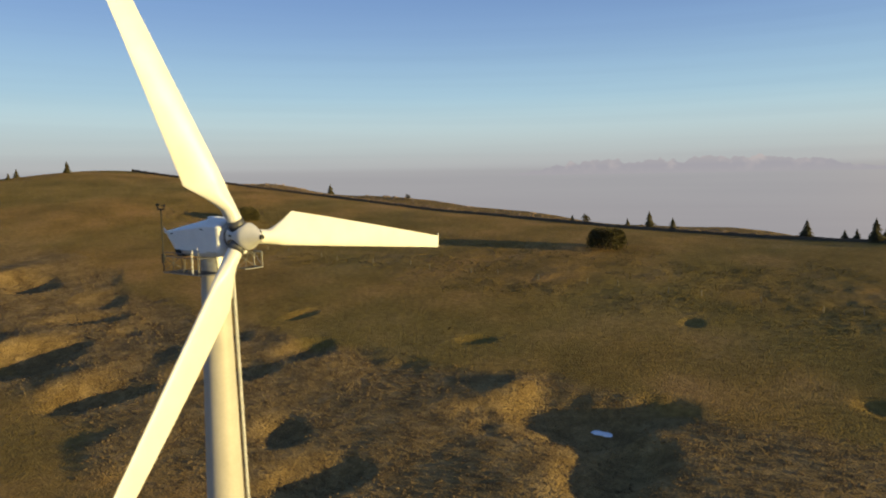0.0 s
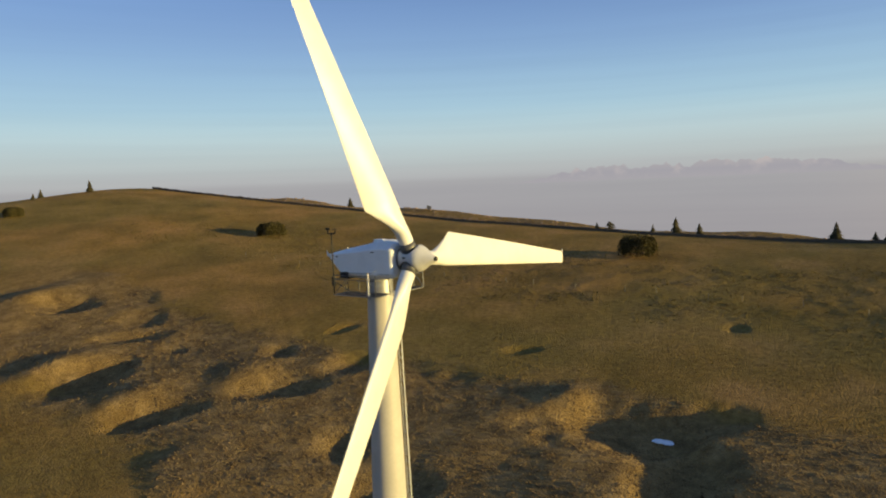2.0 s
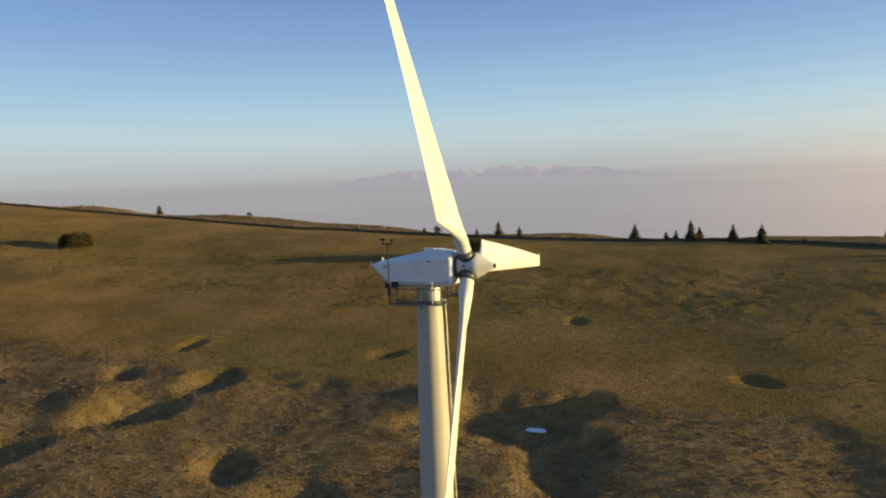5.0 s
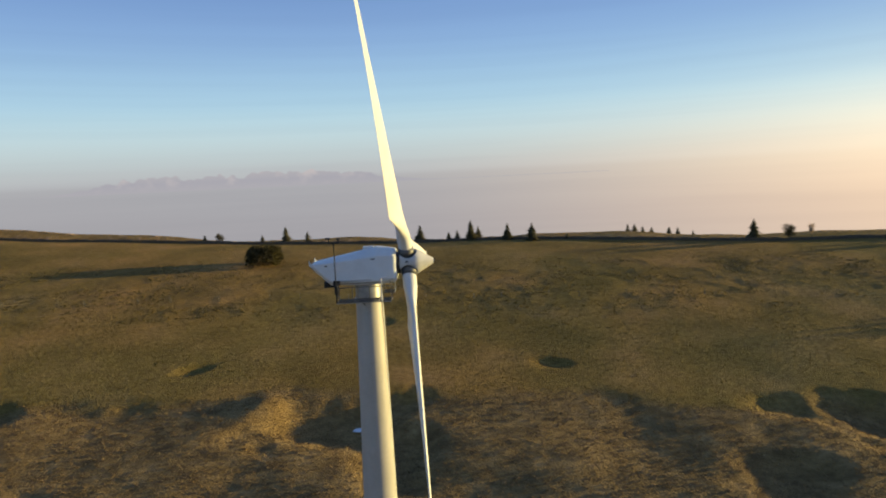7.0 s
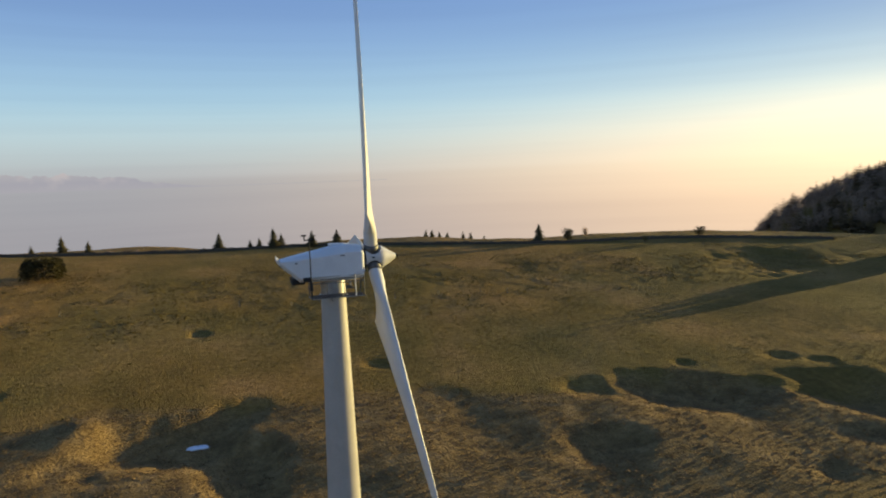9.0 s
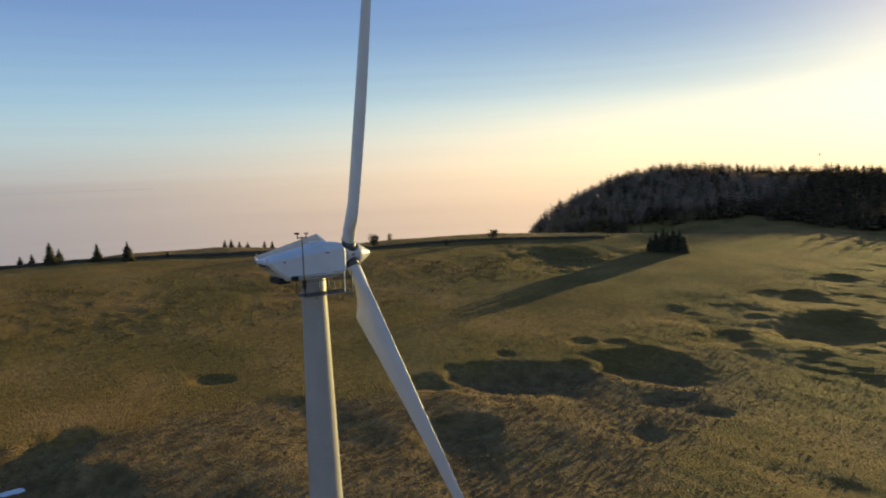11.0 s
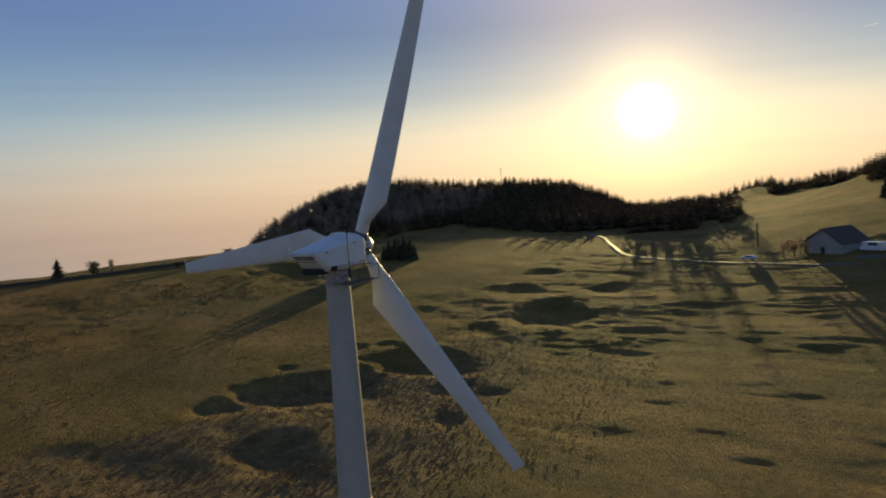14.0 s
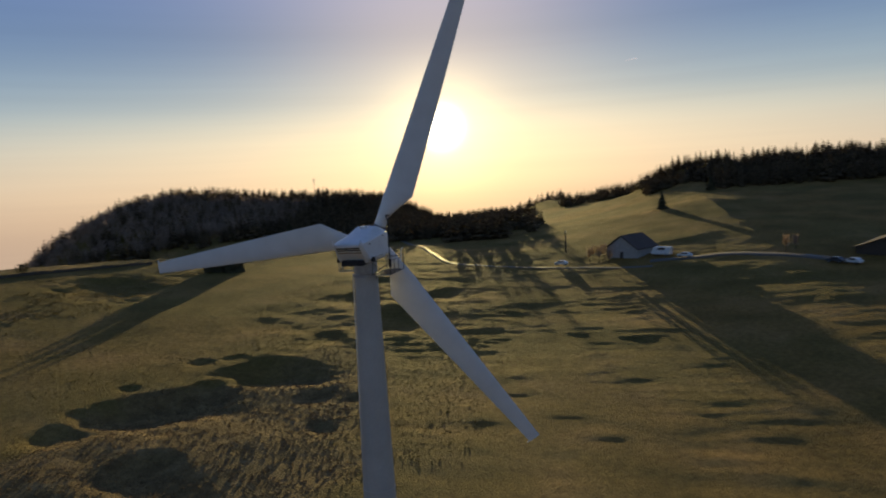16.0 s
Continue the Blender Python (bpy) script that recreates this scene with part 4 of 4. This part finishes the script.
def house(x, y, turn, w, ln, eave, peak, label, wall_mat=None, wall_label="white plastered wall"):
    z = float(land(x, y)) - 0.9
    t = thing("house", pose(x, y, z, 0, 0, turn), label, "house")
    bm = bmesh.new()
    h = w / 2
    a = [bm.verts.new(p) for p in ((0, -h, 0), (0, h, 0), (0, h, eave), (0, 0, peak), (0, -h, eave))]
    b = [bm.verts.new((ln, p.co.y, p.co.z)) for p in a]
    bm.faces.new(a[::-1])
    bm.faces.new(b)
    for i in range(5):
        bm.faces.new((a[i], a[(i + 1) % 5], b[(i + 1) % 5], b[i]))
    bmesh.ops.recalc_face_normals(bm, faces=bm.faces)
    part("wall", bm, wall_mat or PLASTER, t, wall_label)
    for s in (-1, 1):
        bm = bmesh.new()
        slope = math.atan2(peak - eave, h)
        run = math.hypot(peak - eave, h) + 0.7
        m = Matrix.Translation((ln / 2, s * h, eave)) @ Matrix.Rotation(s * -slope, 4, "X")
        box(bm, (-ln / 2 - 0.7, min(s * 0.7, -s * (run - 0.7)), 0.05), (ln / 2 + 0.7, max(s * 0.7, -s * (run - 0.7)), 0.28), 0.03, m)
        part("roof", bm, ROOF, t, "brown tiled roof slope")
    bm = bmesh.new()
    box(bm, (-0.05, -0.6, 0.9), (0.06, 0.6, 2.9), 0.02)
    part("door", bm, TIMBER, t, "dark timber door")
    return t


house(199, -18.0, -34, 11.0, 12, 4.1, 7.9, "white plastered farmhouse with a brown gabled roof beside the road")
house(172, -84, -30, 14, 22, 3.0, 5.6, "long dark timber farm building with a brown roof by the yard", TIMBER, "dark timber wall")


def vehicle(x, y, turn, ln, w, h, mat, label, name="car", boxy=False):
    z = float(land(x, y)) + 0.1
    t = thing(name, pose(x, y, z, 0, 0, turn), label, "vehicle")
    bm = bmesh.new()
    if boxy:
        prof = [(-ln / 2, 0.45), (-ln / 2, h * 0.95), (-ln / 2 + 0.25, h), (ln * 0.34, h), (ln * 0.43, h * 0.62), (ln / 2, h * 0.5), (ln / 2, 0.45)]
    else:
        prof = [(-ln / 2, 0.35), (-ln / 2, h * 0.62), (-ln * 0.40, h * 0.68), (-ln * 0.28, h), (ln * 0.12, h), (ln * 0.27, h * 0.66), (ln * 0.48, h * 0.55), (ln / 2, 0.35)]
    loft(bm, [[(px, s * w / 2 * k, pz) for px, pz in prof] for s, k in ((-1, 1), (1, 1))])
    bmesh.ops.recalc_face_normals(bm, faces=bm.faces)
    bmesh.ops.bevel(bm, geom=list(bm.edges), offset=0.06, segments=2, affect="EDGES")
    part("body", bm, mat, t)
    bm = bmesh.new()
    box(bm, (-ln * 0.25, -w / 2 - 0.01, h * 0.66), (ln * 0.15, w / 2 + 0.01, h * 0.92), 0.02)
    part("side_window", bm, GLASS, t, "dark side windows")
    for px in (-ln * 0.3, ln * 0.3):
        for s in (-1, 1):
            bm = bmesh.new()
            tube(bm, (px, s * (w / 2 - 0.2), 0.33), (px, s * (w / 2 + 0.02), 0.33), 0.33, n=16)
            wh = part("wheel", bm, DARK, t)
            bm = bmesh.new()
            tube(bm, (px, s * (w / 2), 0.33), (px, s * (w / 2 + 0.035), 0.33), 0.19, n=12)
            part("rim", bm, STEEL, wh)
    return t


vehicle(196, -30, 62, 6.0, 2.3, 2.7, CARWHITE, "white camper van parked in the yard", "camper_van", True)
vehicle(190, -36, 70, 4.3, 1.8, 1.45, CARWHITE, "pale car parked in the yard")
vehicle(166, -70, 40, 4.3, 1.8, 1.45, CARDARK, "dark car parked by the farm building")
vehicle(164, -73.5, 40, 4.3, 1.8, 1.5, CARWHITE, "pale car parked by the farm building")
vehicle(196, 1.0, 75, 4.2, 1.8, 1.5, CARWHITE, "pale car parked at the roadside", "car")

# utility pole by the road
px, py = 219.0, 0.3
pz = float(land(px, py))
pole = thing("utility_pole", pose(px, py, pz), "tall dark wooden utility pole beside the road", "pole")
bm = bmesh.new()
tube(bm, (0, 0, -0.3), (0, 0, 7.5), 0.22, 0.16, 10)
part("post", bm, TIMBER, pole)
bm = bmesh.new()
box(bm, (-0.2, -0.2, 7.2), (0.2, 0.2, 7.9), 0.03)
part("lamp_head", bm, STEEL, pole, "grey metal head")

for i, (x, y, h) in enumerate(((196, -11, 5.6), (199, -8, 4.8), (200, -12.5, 5.2), (203, -9, 4.4), (181, -62, 5), (183, -65, 4.6), (194, -14, 4.6))):
    tree("bare_tree", x, y, h, 100 + i, "leafless brown tree beside the farm", BARE, "trees by the farm")

# masts on the wooded hill
mx, my = 440, 185
mast2 = thing("radio_mast", pose(mx, my, float(land(mx, my))), "thin lattice radio mast above the wooded hill", "mast")
bm = bmesh.new()
for k in range(3):
    a = k * 2.094
    tube(bm, (0.5 * math.cos(a), 0.5 * math.sin(a), -0.5), (0.25 * math.cos(a), 0.25 * math.sin(a), 17), 0.07, n=5)
part("lattice", bm, STEEL, mast2)
bm = bmesh.new()
box(bm, (-0.5, -0.5, 16.6), (0.5, 0.5, 17.4), 0.05)
part("antenna_head", bm, STEEL, mast2)

# fence posts across the pasture
FENCE = [(x + (k * 37 % 5) * 0.8, 109.6 - 0.1 * max(-x - 15, 0) - 0.02 * max(x, 0) + 0.8 * math.sin(k * 2.1)) for k, x in enumerate(range(-130, 62, 8))]
bm = bmesh.new()
box(bm, (-0.05, -0.05, -0.3), (0.05, 0.05, 1.05), 0.015)
proto = part("fence_post", bm, PALEWOOD)
tagged(proto, "short weathered pale fence post in the pasture", "post", "fence posts")
for k, (x, y) in enumerate(FENCE):
    ob = proto if k == 0 else copy_thing(proto, Matrix())
    ob.matrix_basis = pose(x, y, float(land(x, y)), (k * 13 % 7) - 3, (k * 29 % 9) - 4, k * 40)


# ---- far mountains beyond the haze ----
def far_haze_material():
    """Mountains with lit haze painted in as emission, a little paler on snowy summits."""
    m = bpy.data.materials.new("haze_glow_mountains")
    m.use_nodes = True
    n, l = m.node_tree.nodes, m.node_tree.links
    n.clear()
    co, sep = n.new("ShaderNodeTexCoord"), n.new("ShaderNodeSeparateXYZ")
    l.new(co.outputs["Object"], sep.inputs[0])
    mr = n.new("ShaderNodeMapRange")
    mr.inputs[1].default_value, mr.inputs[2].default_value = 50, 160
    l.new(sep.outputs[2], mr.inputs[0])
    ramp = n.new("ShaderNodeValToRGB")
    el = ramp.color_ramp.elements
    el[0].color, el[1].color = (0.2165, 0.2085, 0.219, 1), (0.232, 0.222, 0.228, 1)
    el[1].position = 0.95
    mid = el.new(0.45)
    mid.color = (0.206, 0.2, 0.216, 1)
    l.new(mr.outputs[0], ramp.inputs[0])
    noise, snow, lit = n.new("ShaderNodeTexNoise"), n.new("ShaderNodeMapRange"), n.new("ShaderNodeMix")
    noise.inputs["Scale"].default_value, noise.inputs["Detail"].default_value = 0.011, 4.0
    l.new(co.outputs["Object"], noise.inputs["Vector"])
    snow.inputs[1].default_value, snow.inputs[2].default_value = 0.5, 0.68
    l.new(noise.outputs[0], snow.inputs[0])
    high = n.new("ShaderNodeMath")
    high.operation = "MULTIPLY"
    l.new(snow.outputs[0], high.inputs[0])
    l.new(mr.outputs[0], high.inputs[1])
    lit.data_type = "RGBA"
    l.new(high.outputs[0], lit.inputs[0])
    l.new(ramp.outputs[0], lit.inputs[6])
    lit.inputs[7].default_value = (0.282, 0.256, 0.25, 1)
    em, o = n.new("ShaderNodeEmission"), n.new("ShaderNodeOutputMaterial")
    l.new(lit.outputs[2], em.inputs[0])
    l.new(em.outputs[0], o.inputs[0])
    return m


def alps():
    """A long even range: small uneven summits, a few standing out, over a level floor of haze."""
    v, f = [], []
    n = 700
    for k in range(n):
        deg = 120 - 44 * k / (n - 1)
        az, d = radians(deg), 4600
        fade = float(smooth(120, 112, deg) * smooth(89, 100, deg))
        one = lambda row, size, octaves: float(fbm(np.array(k * 1.0), np.array(row), size, octaves))
        ridge = 30 * (0.5 - abs(one(3.3, 34, 2)) * 2.6) + 34 * (0.4 - abs(one(7.7, 13, 2)) * 2.6) + 22 * one(9.3, 5, 3)
        top = 52 + fade * (80 + ridge)
        for rr, z in ((d, 50), (d + 30, 50 + (top - 50) * 0.5), (d + 60, top), (d + 140, 50)):
            v.append((rr * math.cos(az), rr * math.sin(az), z))
    for k in range(n - 1):
        for j in range(3):
            a = k * 4 + j
            f.append((a, a + 4, a + 5, a + 1))
    return tagged(link_mesh("backdrop", v, f, far_haze_material()), "distant snowy mountain range with haze painted as a faint glow", "mountains", kind="structure")


alps()


def contrail():
    """A short bright vapour trail high in the evening sky."""
    az, el, d = radians(-3.4), radians(8.8), 4500
    c = Vector((d * math.cos(az), d * math.sin(az), 32 + d * math.tan(el)))
    side_, up = Vector((math.sin(az), -math.cos(az), 0)), Vector((0, 0, 1))
    bm = bmesh.new()
    tube(bm, c - side_ * 40 - up * 3, c + side_ * 34 + up * 5, 1.5, 3.5, 8)
    m = bpy.data.materials.new("glowing_vapour")
    m.use_nodes = True
    n = m.node_tree.nodes
    bs = n["Principled BSDF"]
    bs.inputs["Base Color"].default_value = (0.9, 0.85, 0.8, 1)
    # emission takes the place of evening sun on the vapour
    bs.inputs["Emission Color"].default_value = (1.0, 0.9, 0.8, 1)
    bs.inputs["Emission Strength"].default_value = 0.45
    return tagged(part("contrail", bm, m), "short pale vapour trail in the evening sky", "contrail", kind="structure")


contrail()
